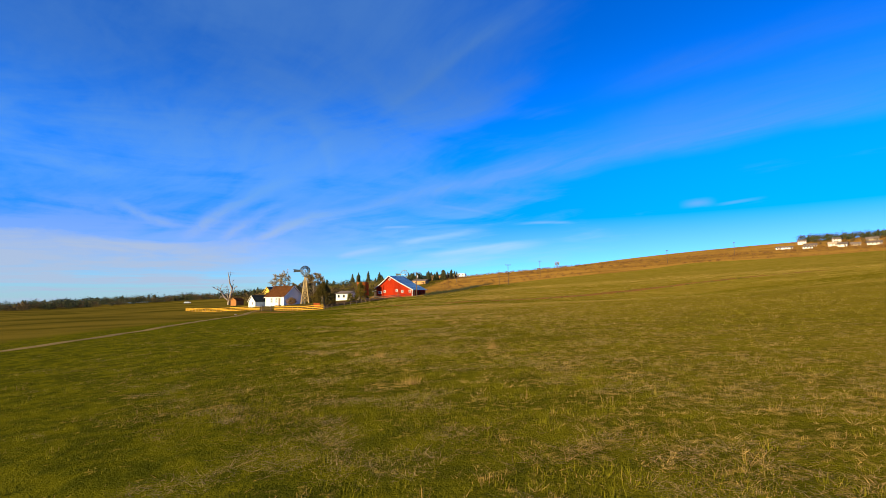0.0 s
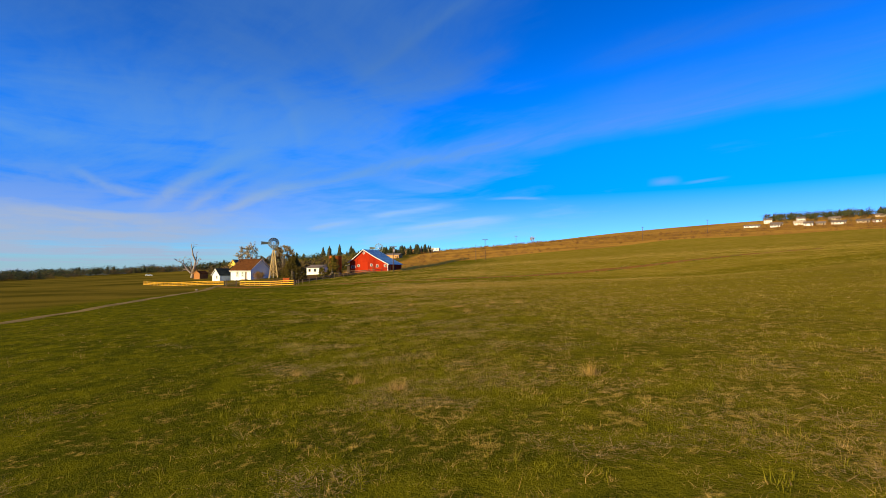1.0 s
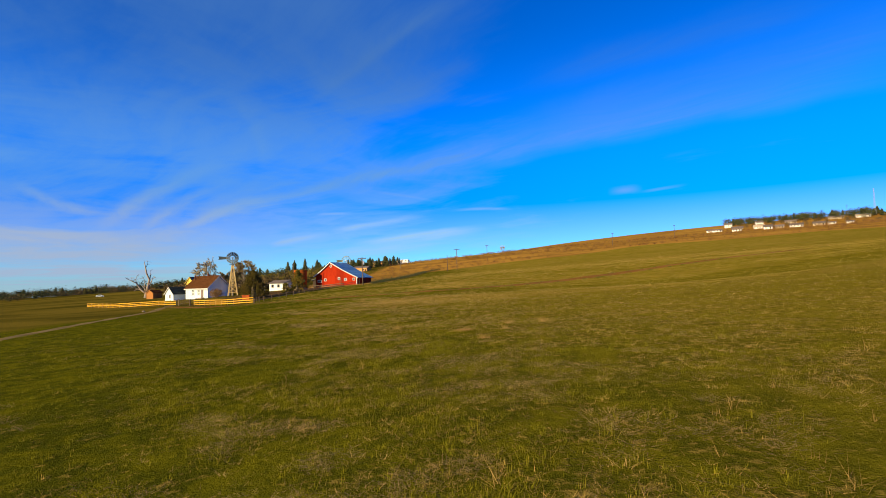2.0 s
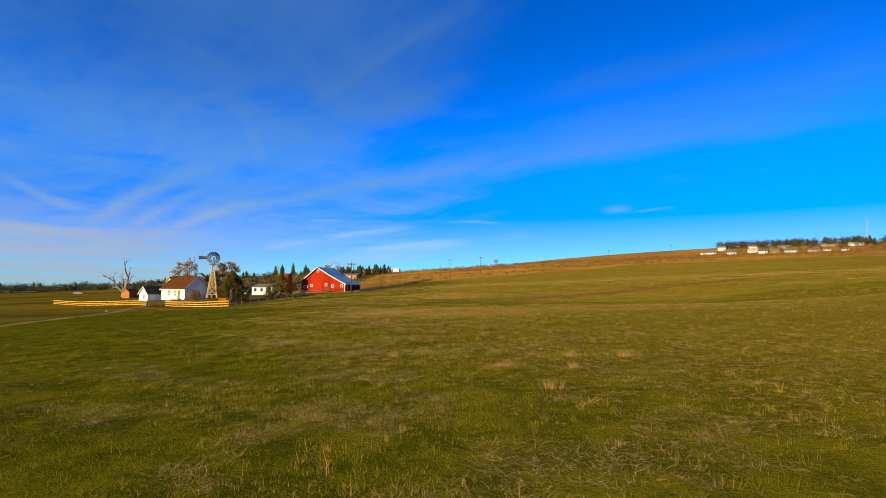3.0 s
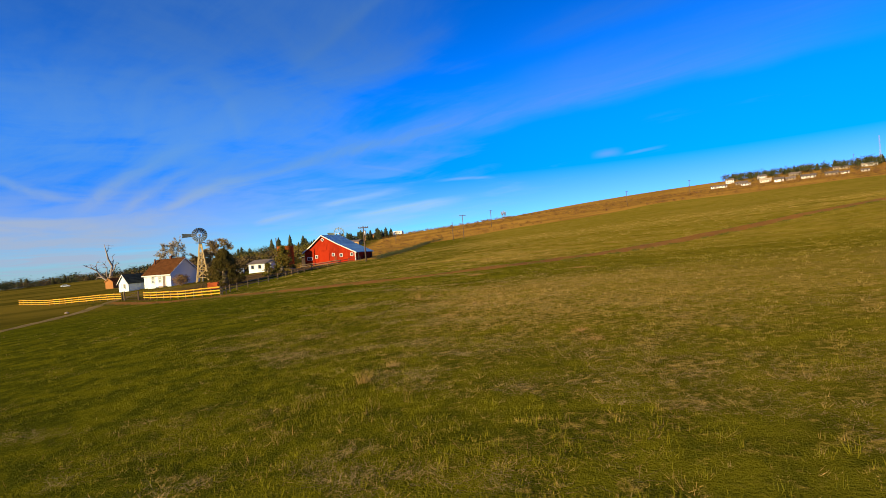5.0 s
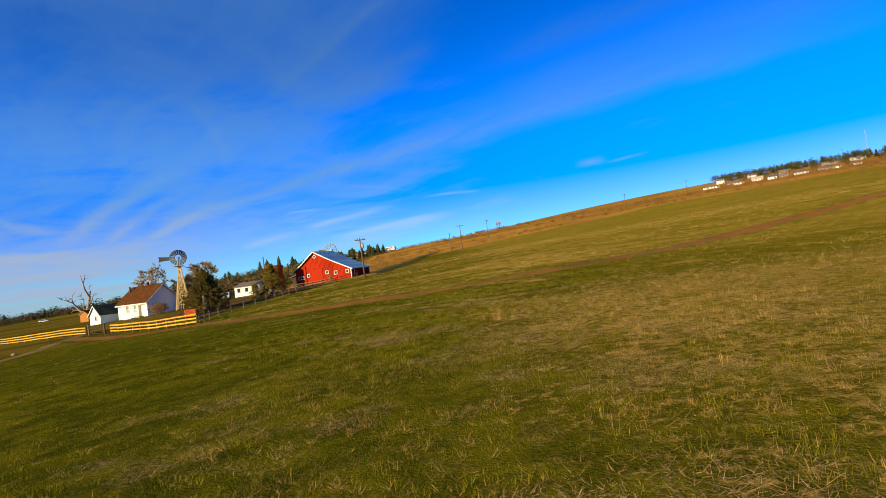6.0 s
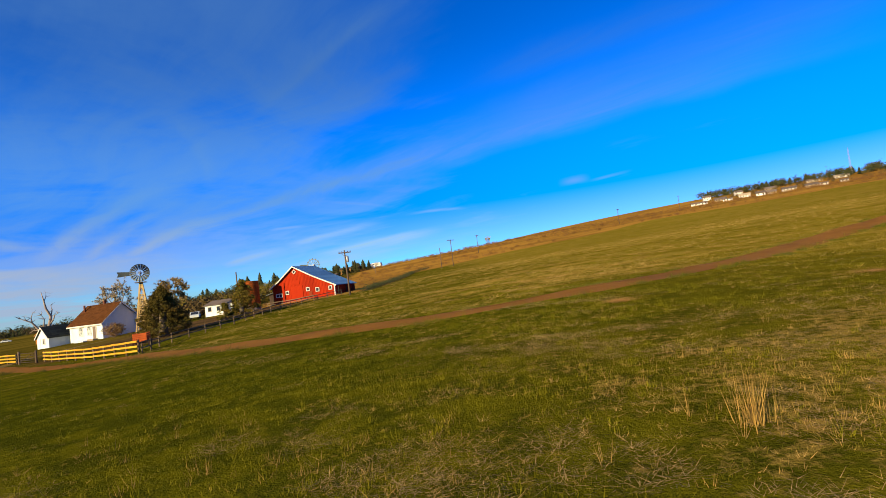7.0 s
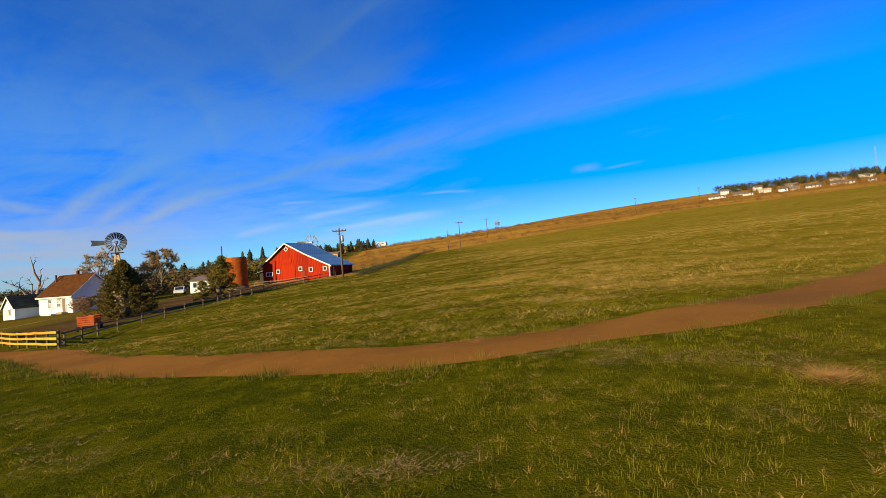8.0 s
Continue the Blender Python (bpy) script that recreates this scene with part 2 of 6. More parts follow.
def ground_material():
    m, n, bsdf = surface("pasture", 0.92)
    pos = n.add("NewGeometry").outputs["Position"]
    fine = n.noise(pos, 5.5, 5.0, 0.68)
    grit = n.noise(pos, 28.0, 4.0, 0.7)
    dry, mid, lush = field_colour(n, pos, fine)
    col = n.mix(n.ramp(mid, 0.35, 0.62), GREEN, GREEN_DARK)
    col = n.mix(n.ramp(grit, 0.45, 0.75, 0.0, 0.6), col, (0.055, 0.052, 0.003))
    col = n.mix(n.math("MULTIPLY", lush, 0.3), col, (0.052, 0.062, 0.003))
    col = n.mix(n.math("MULTIPLY", dry, 0.9), col, STRAW)
    col = n.mix(n.ramp(fine, 0.58, 0.75, 0.0, 0.5), col, (0.27, 0.20, 0.02))
    sep = n.add("SeparateXYZ")
    n.link(pos, sep.inputs[0])
    slant = n.math("ADD", sep.outputs[0], n.math("MULTIPLY", n.math("MINIMUM", sep.outputs[1], 30.0), 0.33))
    # drier golden sward uphill, its colour also raised for the brighter light there
    dry_lit_slope = n.math("MULTIPLY", n.ramp(slant, -3.0, 22.0), n.ramp(mid, 0.25, 0.7, 0.85, 0.45))
    col = n.mix(dry_lit_slope, col, (0.25, 0.178, 0.013))
    for key, a, b, freq, soft in (("hill", (0.42, 0.215, 0.032), (0.27, 0.135, 0.022), 0.07, 0.25),
                                  ("yard", (0.135, 0.078, 0.028), (0.080, 0.050, 0.019), 0.25, 0.3),
                                  ("plain", (0.160, 0.112, 0.013), (0.080, 0.063, 0.007), 0.05, 0.3)):
        read = n.add("Attribute")
        read.attribute_name = key
        att = read.outputs["Fac"]
        stripes = n.noise(n.mapping(pos, scale=(0.35, 1.0, 1.0), rot=(0, 0, radians(-12))), freq, 5.0, 0.62)
        zone = n.mix(n.ramp(stripes, 0.40, 0.62), a, b)
        zone = n.mix(n.ramp(fine, 0.5, 0.8, 0.0, 0.5), zone, tuple(c * 0.6 for c in b))
        edge = n.math("ADD", att, n.math("MULTIPLY", n.math("SUBTRACT", mid, 0.5), soft * 2))
        col = n.mix(n.ramp(edge, 0.35, 0.65), col, zone)
    n.link(col, bsdf.inputs["Base Color"])
    bsdf.inputs["Specular IOR Level"].default_value = 0.0
    rough = n.math("ADD", n.math("MULTIPLY", fine, 0.7), n.math("MULTIPLY", grit, 0.5))
    rough = n.math("ADD", rough, n.math("MULTIPLY", mid, 1.2))
    relief(n, bsdf, rough, 0.9, 0.12)
    return m


def blade_material():
    """Grass that keeps one tint within a tuft, green or dead by the pasture's drifts."""
    m, n, bsdf = surface("grass_blades", 0.6)
    geo = n.add("NewGeometry")
    pos, rnd = geo.outputs["Position"], geo.outputs["Random Per Island"]
    read = n.add("Attribute")
    read.attribute_name = "tint"
    tuft = read.outputs["Fac"]
    fine = n.noise(pos, 5.5, 5.0, 0.68)
    dry, mid, lush = field_colour(n, pos, fine)
    green = n.mix(n.ramp(tuft, 0.05, 0.95), (0.064, 0.068, 0.004), (0.175, 0.158, 0.009))
    green = n.mix(n.ramp(mid, 0.38, 0.62, 0.0, 0.45), green, (0.075, 0.076, 0.004))
    green = n.mix(n.math("MULTIPLY", rnd, 0.4), green, (0.19, 0.145, 0.009))
    green = n.mix(n.math("MULTIPLY", lush, 0.2), green, (0.072, 0.088, 0.004))
    straw = n.mix(rnd, (0.44, 0.275, 0.062), (0.26, 0.165, 0.045))
    pick = n.math("ADD", n.math("MULTIPLY", dry, 0.55), n.math("MULTIPLY", rnd, 0.25))
    pick = n.math("ADD", pick, n.math("MULTIPLY", n.math("FRACT", n.math("MULTIPLY", tuft, 7.31)), 0.50))
    col = n.mix(n.ramp(pick, 0.60, 0.76), green, straw)
    n.link(col, bsdf.inputs["Base Color"])
    bsdf.inputs["Specular IOR Level"].default_value = 0.0
    return m


M_GROUND, M_BLADE = ground_material(), blade_material()
M_STRAW = leafy("dry_straw", (0.31, 0.19, 0.045), (0.20, 0.125, 0.034), (0.25, 0.145, 0.040), 0.8)
M_TUSSOCK = leafy("sunlit_tussocks", (0.30, 0.21, 0.028), (0.14, 0.12, 0.008), (0.36, 0.23, 0.045), 0.4)
M_CLUMP = leafy("bright_dry_straw", (0.42, 0.26, 0.060), (0.15, 0.10, 0.022), (0.27, 0.15, 0.034), 2.5)
M_WISP = leafy("pale_straw_wisps", (0.62, 0.40, 0.11), (0.36, 0.235, 0.068), (0.50, 0.30, 0.072), 0.8)
M_PATCH = leafy("russet_flattened_straw", (0.50, 0.28, 0.075), (0.15, 0.080, 0.022), (0.30, 0.15, 0.038), 4.0)
M_STALK = leafy("lodged_stalks", (0.54, 0.345, 0.125), (0.28, 0.18, 0.066), (0.42, 0.25, 0.09), 0.8)
M_VERGE = leafy("rank_green_grass", (0.105, 0.098, 0.005), (0.052, 0.057, 0.004), (0.15, 0.115, 0.012), 0.6)
M_SOIL = worn("trodden_soil", (0.265, 0.112, 0.012), (0.205, 0.086, 0.010), (0.32, 0.145, 0.020), 1.8, rough=0.95, bump=0.5)
M_TRACK = worn("pale_wheel_track", (0.235, 0.155, 0.040), (0.15, 0.105, 0.024), (0.29, 0.20, 0.058), 2.0, rough=0.95, bump=0.5)
M_RED = worn("red_barn_paint", (0.33, 0.024, 0.005), (0.24, 0.017, 0.005), (0.39, 0.042, 0.010), 3.0, (1, 1, 0.15), 0.8)
M_REDDARK = worn("weathered_red_boards", (0.30, 0.055, 0.02), (0.17, 0.035, 0.015), (0.36, 0.09, 0.04), 3.0, (1, 1, 0.2), 0.85)
M_WHITE = worn("white_paint", (0.66, 0.70, 0.62), (0.56, 0.60, 0.53), (0.72, 0.75, 0.68), 3.0, (1, 1, 0.3), 0.6, bump=0.15)
M_TRIM = worn("cream_white_trim", (0.66, 0.62, 0.53), (0.56, 0.52, 0.43), None, 4.0, rough=0.55, bump=0.1)
M_BLUEROOF = worn("blue_grey_sheet_roof", (0.075, 0.185, 0.36), (0.055, 0.145, 0.29), (0.10, 0.22, 0.41), 2.0, (4, 0.2, 1), 0.6)
M_BROWNROOF = worn("brown_shingles", (0.095, 0.036, 0.010), (0.058, 0.023, 0.008), (0.135, 0.055, 0.018), 5.0, rough=0.95, vary=0.45)
M_GREENROOF = worn("dark_green_grey_shingles", (0.045, 0.05, 0.034), (0.03, 0.034, 0.025), (0.07, 0.075, 0.05), 5.0, rough=0.9, vary=0.4)
M_BRICK = worn("sooty_red_brick", (0.16, 0.06, 0.03), (0.10, 0.04, 0.025), None, 8.0, rough=0.9)
M_GLASS = worn("dark_window_glass", (0.02, 0.024, 0.03), (0.03, 0.034, 0.04), None, 1.0, rough=0.15, bump=0.0)
M_DARK = worn("stained_and_shaded_timber", (0.05, 0.036, 0.026), (0.03, 0.022, 0.017), (0.09, 0.065, 0.045), 4.0, (1, 1, 0.3), 0.9)
M_RAIL = worn("yellowed_pine_rail", (0.55, 0.30, 0.026), (0.42, 0.215, 0.02), (0.64, 0.39, 0.06), 5.0, (0.3, 1, 1), 0.75, vary=0.25)
M_POST = worn("grey_brown_fence_post", (0.17, 0.115, 0.065), (0.10, 0.07, 0.042), (0.25, 0.18, 0.10), 6.0, (1, 1, 0.3), 0.9, vary=0.4)
M_POLE = worn("weathered_pole_timber", (0.13, 0.088, 0.056), (0.085, 0.058, 0.038), (0.19, 0.135, 0.088), 5.0, (1, 1, 0.1), 0.9)
M_TOWER = worn("straw_coloured_tower_timber", (0.60, 0.42, 0.16), (0.46, 0.31, 0.11), (0.68, 0.50, 0.22), 5.0, (1, 1, 0.2), 0.8)
M_GALV = worn("dull_galvanised_steel", (0.13, 0.145, 0.13), (0.085, 0.10, 0.09), (0.20, 0.215, 0.20), 6.0, rough=0.6, metal=0.3, vary=0.4)
M_VANE = worn("dark_grey_green_vane", (0.085, 0.10, 0.095), (0.05, 0.062, 0.06), None, 5.0, rough=0.6, metal=0.3)
M_SILO = worn("orange_brown_clay_tile", (0.42, 0.105, 0.014), (0.31, 0.072, 0.011), (0.50, 0.15, 0.022), 5.0, rough=0.85, vary=0.35)
M_BARK = worn("grey_bark", (0.20, 0.155, 0.095), (0.12, 0.095, 0.06), (0.28, 0.22, 0.14), 5.0, (1, 1, 0.3), 0.95)
M_PALEBARK = worn("bleached_dead_wood", (0.34, 0.27, 0.20), (0.20, 0.155, 0.115), (0.45, 0.37, 0.28), 5.0, (1, 1, 0.3), 0.95)
M_TWIG = leafy("fine_twigs", (0.46, 0.37, 0.22), (0.30, 0.245, 0.15), (0.48, 0.375, 0.20))
M_TAWNY = leafy("tawny_twigs_and_leaves", (0.34, 0.235, 0.085), (0.22, 0.155, 0.06), (0.36, 0.235, 0.07))
M_CEDAR = leafy("dark_cedar_sprays", (0.070, 0.057, 0.008), (0.108, 0.078, 0.012), (0.145, 0.092, 0.015), 0.5)
M_JUNIPER = leafy("olive_juniper_sprays", (0.085, 0.078, 0.008), (0.14, 0.108, 0.012), (0.20, 0.12, 0.015), 0.6)
M_FARFIR = leafy("far_fir_needles", (0.040, 0.050, 0.018), (0.062, 0.068, 0.022), (0.080, 0.072, 0.024), 0.06)
M_FARWOOD = leafy("far_bare_wood", (0.115, 0.075, 0.026), (0.075, 0.052, 0.019), (0.15, 0.10, 0.03), 0.05)
M_BRUSH = leafy("russet_brush", (0.21, 0.098, 0.024), (0.13, 0.07, 0.018), (0.28, 0.145, 0.028), 0.05)
M_BUSH = leafy("brown_leaf_bush", (0.26, 0.145, 0.045), (0.19, 0.11, 0.036), (0.30, 0.18, 0.06), 0.8)
M_TAN = worn("tan_house_wall", (0.42, 0.33, 0.21), (0.34, 0.26, 0.17), None, 2.0, rough=0.8, vary=0.35)
M_PALE = worn("pale_house_wall", (0.78, 0.72, 0.60), (0.66, 0.60, 0.50), None, 2.0, rough=0.8, vary=0.35)
M_YELLOW = worn("yellow_gable_paint", (0.80, 0.56, 0.09), (0.70, 0.47, 0.07), None, 3.0, rough=0.7)
M_ORANGE = worn("orange_stucco", (0.55, 0.29, 0.10), (0.45, 0.23, 0.08), None, 3.0, rough=0.8)
M_GREYROOF = worn("grey_brown_roof", (0.17, 0.13, 0.10), (0.11, 0.09, 0.07), None, 3.0, rough=0.9, vary=0.4)
M_HUT = worn("orange_brown_planks", (0.34, 0.145, 0.040), (0.22, 0.09, 0.028), (0.42, 0.20, 0.06), 3.0, (1, 1, 0.2), 0.85)
M_ROCK = worn("pale_sandstone", (0.33, 0.25, 0.16), (0.23, 0.17, 0.11), None, 6.0, rough=0.9)
M_RUST = worn("rusted_iron", (0.23, 0.085, 0.03), (0.16, 0.06, 0.025), None, 6.0, rough=0.9)
M_WAGON = worn("sun_faded_red_boards", (0.52, 0.11, 0.025), (0.36, 0.07, 0.02), (0.58, 0.16, 0.05), 4.0, rough=0.85)
M_STEEL = worn("grey_steel", (0.35, 0.36, 0.37), (0.26, 0.27, 0.28), None, 5.0, rough=0.5, metal=0.5)
M_TYRE = worn("black_rubber", (0.02, 0.02, 0.02), (0.03, 0.03, 0.03), None, 8.0, rough=0.9)
M_CERAMIC = worn("brown_glazed_insulator", (0.10, 0.055, 0.04), (0.07, 0.04, 0.03), None, 8.0, rough=0.3)


# ---- mesh helpers ----
class Build:
    """Gathers vertices and faces for one mesh."""

    def __init__(self):
        self.v, self.f = [], []

    def raw(self, verts, faces, m=None):
        base = len(self.v)
        self.v += [tuple(m @ Vector(p)) if m else tuple(p) for p in verts]
        self.f += [tuple(base + i for i in face) for face in faces]
        return self

    def box(self, lo, hi, m=None):
        (a, b, c), (d, e, g) = lo, hi
        pts = [(x, y, z) for z in (c, g) for x, y in ((a, b), (d, b), (d, e), (a, e))]
        return self.raw(pts, [(3, 2, 1, 0), (4, 5, 6, 7), (0, 1, 5, 4), (1, 2, 6, 5), (2, 3, 7, 6), (3, 0, 4, 7)], m)

    def block(self, lo, hi, bevel=0.02, m=None):
        """A box with its four long upright edges and its top eased off."""
        (a, b, c), (d, e, g) = lo, hi
        k = min(bevel, (d - a) * 0.3, (e - b) * 0.3, (g - c) * 0.3)
        ring = [(a + k, b), (d - k, b), (d, b + k), (d, e - k), (d - k, e), (a + k, e), (a, e - k), (a, b + k)]
        top = [(min(max(x, a + k), d - k), min(max(y, b + k), e - k)) for x, y in ring]
        pts = [(x, y, c) for x, y in ring] + [(x, y, g - k) for x, y in ring] + [(x, y, g) for x, y in top]
        faces = [tuple(range(7, -1, -1)), tuple(range(16, 24))]
        for lvl in (0, 8):
            faces += [(lvl + i, lvl + (i + 1) % 8, lvl + 8 + (i + 1) % 8, lvl + 8 + i) for i in range(8)]
        return self.raw(pts, faces, m)

    def prism(self, outline, y0, y1, m=None):
        """An outline in x and z, drawn out along y."""
        k = len(outline)
        pts = [(x, y0, z) for x, z in outline] + [(x, y1, z) for x, z in outline]
        faces = [tuple(range(k)), tuple(range(2 * k - 1, k - 1, -1))]
        faces += [(i, i + k, (i + 1) % k + k, (i + 1) % k) for i in range(k)]
        return self.raw(pts, faces, m)

    def beam(self, p, q, wide, high=None):
        """A squared timber from p to q."""
        p, q = Vector(p), Vector(q)
        d = (q - p).normalized()
        s = d.cross(Vector((0, 0, 1))) if abs(d.z) < 0.95 else d.cross(Vector((0, 1, 0)))
        s.normalize()
        t = s.cross(d)
        h = high or wide
        ring = [(-wide / 2, -h / 2), (wide / 2, -h / 2), (wide / 2, h / 2), (-wide / 2, h / 2)]
        pts = [o + s * a + t * b for o in (p, q) for a, b in ring]
        return self.raw(pts, [(0, 1, 2, 3), (7, 6, 5, 4), (0, 4, 5, 1), (1, 5, 6, 2), (2, 6, 7, 3), (3, 7, 4, 0)])

    def tube(self, points, radii, sides=7, cap=True):
        """A round, tapering rod through points."""
        points = [Vector(p) for p in points]
        base, rows = len(self.v), len(points)
        for i, p in enumerate(points):
            d = (points[min(i + 1, rows - 1)] - points[max(i - 1, 0)]).normalized()
            s = d.cross(Vector((0.3, 0.9, 0.1)))
            if s.length < 0.05:
                s = d.cross(Vector((1, 0, 0)))
            s.normalize()
            t = d.cross(s)
            for k in range(sides):
                a = 2 * math.pi * k / sides
                self.v.append(tuple(p + (s * math.cos(a) + t * math.sin(a)) * radii[i]))
        for i in range(rows - 1):
            for k in range(sides):
                a, b = base + i * sides + k, base + i * sides + (k + 1) % sides
                self.f.append((a, b, b + sides, a + sides))
        if cap:
            self.f.append(tuple(base + k for k in range(sides - 1, -1, -1)))
            self.f.append(tuple(base + (rows - 1) * sides + k for k in range(sides)))
        return self

    def ring(self, centre, r0, r1, y0, y1, sides=40):
        """A flat hoop that faces along y."""
        cx, cy, cz = centre
        base = len(self.v)
        for k in range(sides):
            a = 2 * math.pi * k / sides
            for r, y in ((r0, y0), (r1, y0), (r1, y1), (r0, y1)):
                self.v.append((cx + r * math.cos(a), cy + y, cz + r * math.sin(a)))
        for k in range(sides):
            a, b = base + 4 * k, base + 4 * ((k + 1) % sides)
            self.f += [(a + i, a + (i + 1) % 4, b + (i + 1) % 4, b + i) for i in range(4)]
        return self

    def mesh(self, name, material, smooth=False):
        me = bpy.data.meshes.new(name)
        me.from_pydata(self.v, [], self.f)
        me.materials.append(material)
        if smooth:
            me.polygons.foreach_set("use_smooth", [True] * len(me.polygons))
        bm = bmesh.new()
        bm.from_mesh(me)
        bmesh.ops.recalc_face_normals(bm, faces=bm.faces)
        bm.to_mesh(me)
        bm.free()
        return me


def part(name, build, material, parent, label="", smooth=False, place=None):
    """One mesh under a thing or under a part."""
    data = build.mesh(name, material, smooth) if isinstance(build, Build) else build
    ob = new(name, data)
    ob.parent = parent
    if place is not None:
        ob.matrix_basis = place
    if label:
        ob["label"] = label
    return ob


def thing(name, m, label, category, group="", kind=""):
    ob = new(name)
    ob.empty_display_size = 0.3
    ob.matrix_basis = m
    return tagged(ob, label, category, group, kind)


def loose(name, vertices, corners, material, label, category, kind="stuff"):
    """One mesh from arrays of vertices and of triangles' or quads' corners."""
    me = bpy.data.meshes.new(name)
    nv, nf, k = len(vertices), len(corners), corners.shape[1]
    me.vertices.add(nv)
    me.vertices.foreach_set("co", np.ascontiguousarray(vertices, np.float32).ravel())
    me.loops.add(nf * k)
    me.loops.foreach_set("vertex_index", np.ascontiguousarray(corners, np.int32).ravel())
    me.polygons.add(nf)
    me.polygons.foreach_set("loop_start", np.arange(nf, dtype=np.int32) * k)
    me.update(calc_edges=True)
    me.materials.append(material)
    return tagged(new(name, me), label, category, kind=kind)


# ---- the lie of the land ----
LAND = [1.159, 10.566, 6.282, 5.341, 4.648, 17.192, -1.712, 9.381, 18.258, 5.154, -15.293, -7.817, -3.146, 3.376, 9.404, -0.858, 0.456, -1.673, 6.518, -3.166, 2.096, 10.725]


def swell(a, b, s, x, y):
    return np.exp(-((x - a) ** 2 + (y - b) ** 2) / (2 * s * s))


def rise(d, w):
    return 1.0 / (1.0 + np.exp(-np.clip(d / w, -60, 60)))


def land(x, y):
    """Height of the ground: a field that climbs to a ridge on one side and falls to a plain on the other."""
    x, y = np.asarray(x, float), np.asarray(y, float)
    u, v = np.tanh(x / 300.0), np.tanh((y - 60.0) / 400.0)
    terms = [u**i * v**j for i in range(5) for j in range(5 - i)]
    ridge, upper = rise(y + 0.25 * x - 270.0, 28.0), rise(y + 0.5 * x - 680.0, 45.0)
    terms += [swell(-42, 80, 20, x, y), swell(0, 95, 26, x, y), swell(25, 58, 16, x, y), ridge, ridge * u, upper, upper * u]
    h = sum(c * t for c, t in zip(LAND, terms))
    h = h - 0.5 * swell(-84, 104, 12, x, y)
    return h + 0.035 * np.sin(x * 0.61 + 1.3 * np.sin(y * 0.23)) * np.cos(y * 0.47 + 0.7)


def z_at(x, y):
    return float(land(x, y))


def smooth_line(points, step=0.8):
    """A Catmull-Rom line through points, at even steps."""
    pts = [np.array(p, float) for p in points]
    pts = [2 * pts[0] - pts[1], *pts, 2 * pts[-1] - pts[-2]]
    out = []
    for a, b, c, d in zip(pts, pts[1:], pts[2:], pts[3:]):
        for s in np.linspace(0, 1, max(2, int(np.linalg.norm(c - b) / step)), endpoint=False):
            out.append(0.5 * (2 * b + (c - a) * s + (2 * a - 5 * b + 4 * c - d) * s**2 + (3 * b - a - 3 * c + d) * s**3))
    return np.array([*out, pts[-2]])


TRAIL = smooth_line([(-58, 90), (-46, 80.8), (-34, 72.6), (-24, 63.2), (-17.3, 58.5), (-13, 56.3), (-10.3, 55.6), (-7.6, 55.6), (-4.2, 56.4),
                     (0, 58.1), (5, 60.9), (11, 65.3), (18, 70.4), (29, 76), (42, 81), (62, 87)])
TRAIL_WIDE = 2.45
TRACK = smooth_line([(-18, -40), (-23, -15), (-27, 8), (-31, 24), (-38, 42), (-47, 62), (-53, 78), (-58, 90), (-61, 100), (-60, 112)])


def away(line, x, y):
    """Distance from a line."""
    best = np.full(np.shape(x), 1e9)
    for px, py in line[::2]:
        best = np.minimum(best, (x - px) ** 2 + (y - py) ** 2)
    return np.sqrt(best)


def build_ground():
    s = np.linspace(-1, 1, 361)
    xs = -5 + 5.2 * np.sinh(6.9 * s)
    ys = 34 + 6.2 * np.sinh(6.7 * s)
    gx, gy = np.meshgrid(xs, ys)
    gz = land(gx, gy)
    k = len(s)
    idx = np.arange(k * k).reshape(k, k)
    quads = np.stack([idx[:-1, :-1], idx[:-1, 1:], idx[1:, 1:], idx[1:, :-1]], -1).reshape(-1, 4)
    ob = loose("ground", np.stack([gx, gy, gz], -1).reshape(-1, 3), quads, M_GROUND,
               "olive green pasture with straw patches, rising to a russet hill", "ground", "structure")
    ob.data.polygons.foreach_set("use_smooth", [True] * len(ob.data.polygons))
    edge = 214 + 0.38 * np.clip(gx + 10, -30, 95) - 0.25 * np.clip(gx - 85, 0, 300) + 4 * np.sin(gx * 0.09)
    hill = rise(gy - edge, 3.0) * rise(gx + 34 - 0.02 * gy, 6.0)
    hill = np.maximum(hill, rise(-gx - 20.6 + 0.03 * (gy - 113), 0.7) * rise(gy - 119, 1.5) * rise(gx + 52, 5.0))
    yard = np.maximum(np.exp(-(((gx + 63) / 27) ** 4 + ((gy - 103) / 19) ** 4)) * rise(-gx - 35.5, 0.6), np.exp(-(((gx + 43) / 11) ** 4 + ((gy - 118) / 11) ** 4)))
    plain = rise(-gx - 38 - 0.16 * gy, 7.0) + rise(gy - 150, 8.0) * rise(-gx - 52, 6.0)
    for key, field in (("hill", hill), ("yard", yard), ("plain", np.clip(plain, 0, 1))):
        att = ob.data.attributes.new(key, "FLOAT", "POINT")
        att.data.foreach_set("value", np.ascontiguousarray(field.ravel(), np.float32))
    return ob


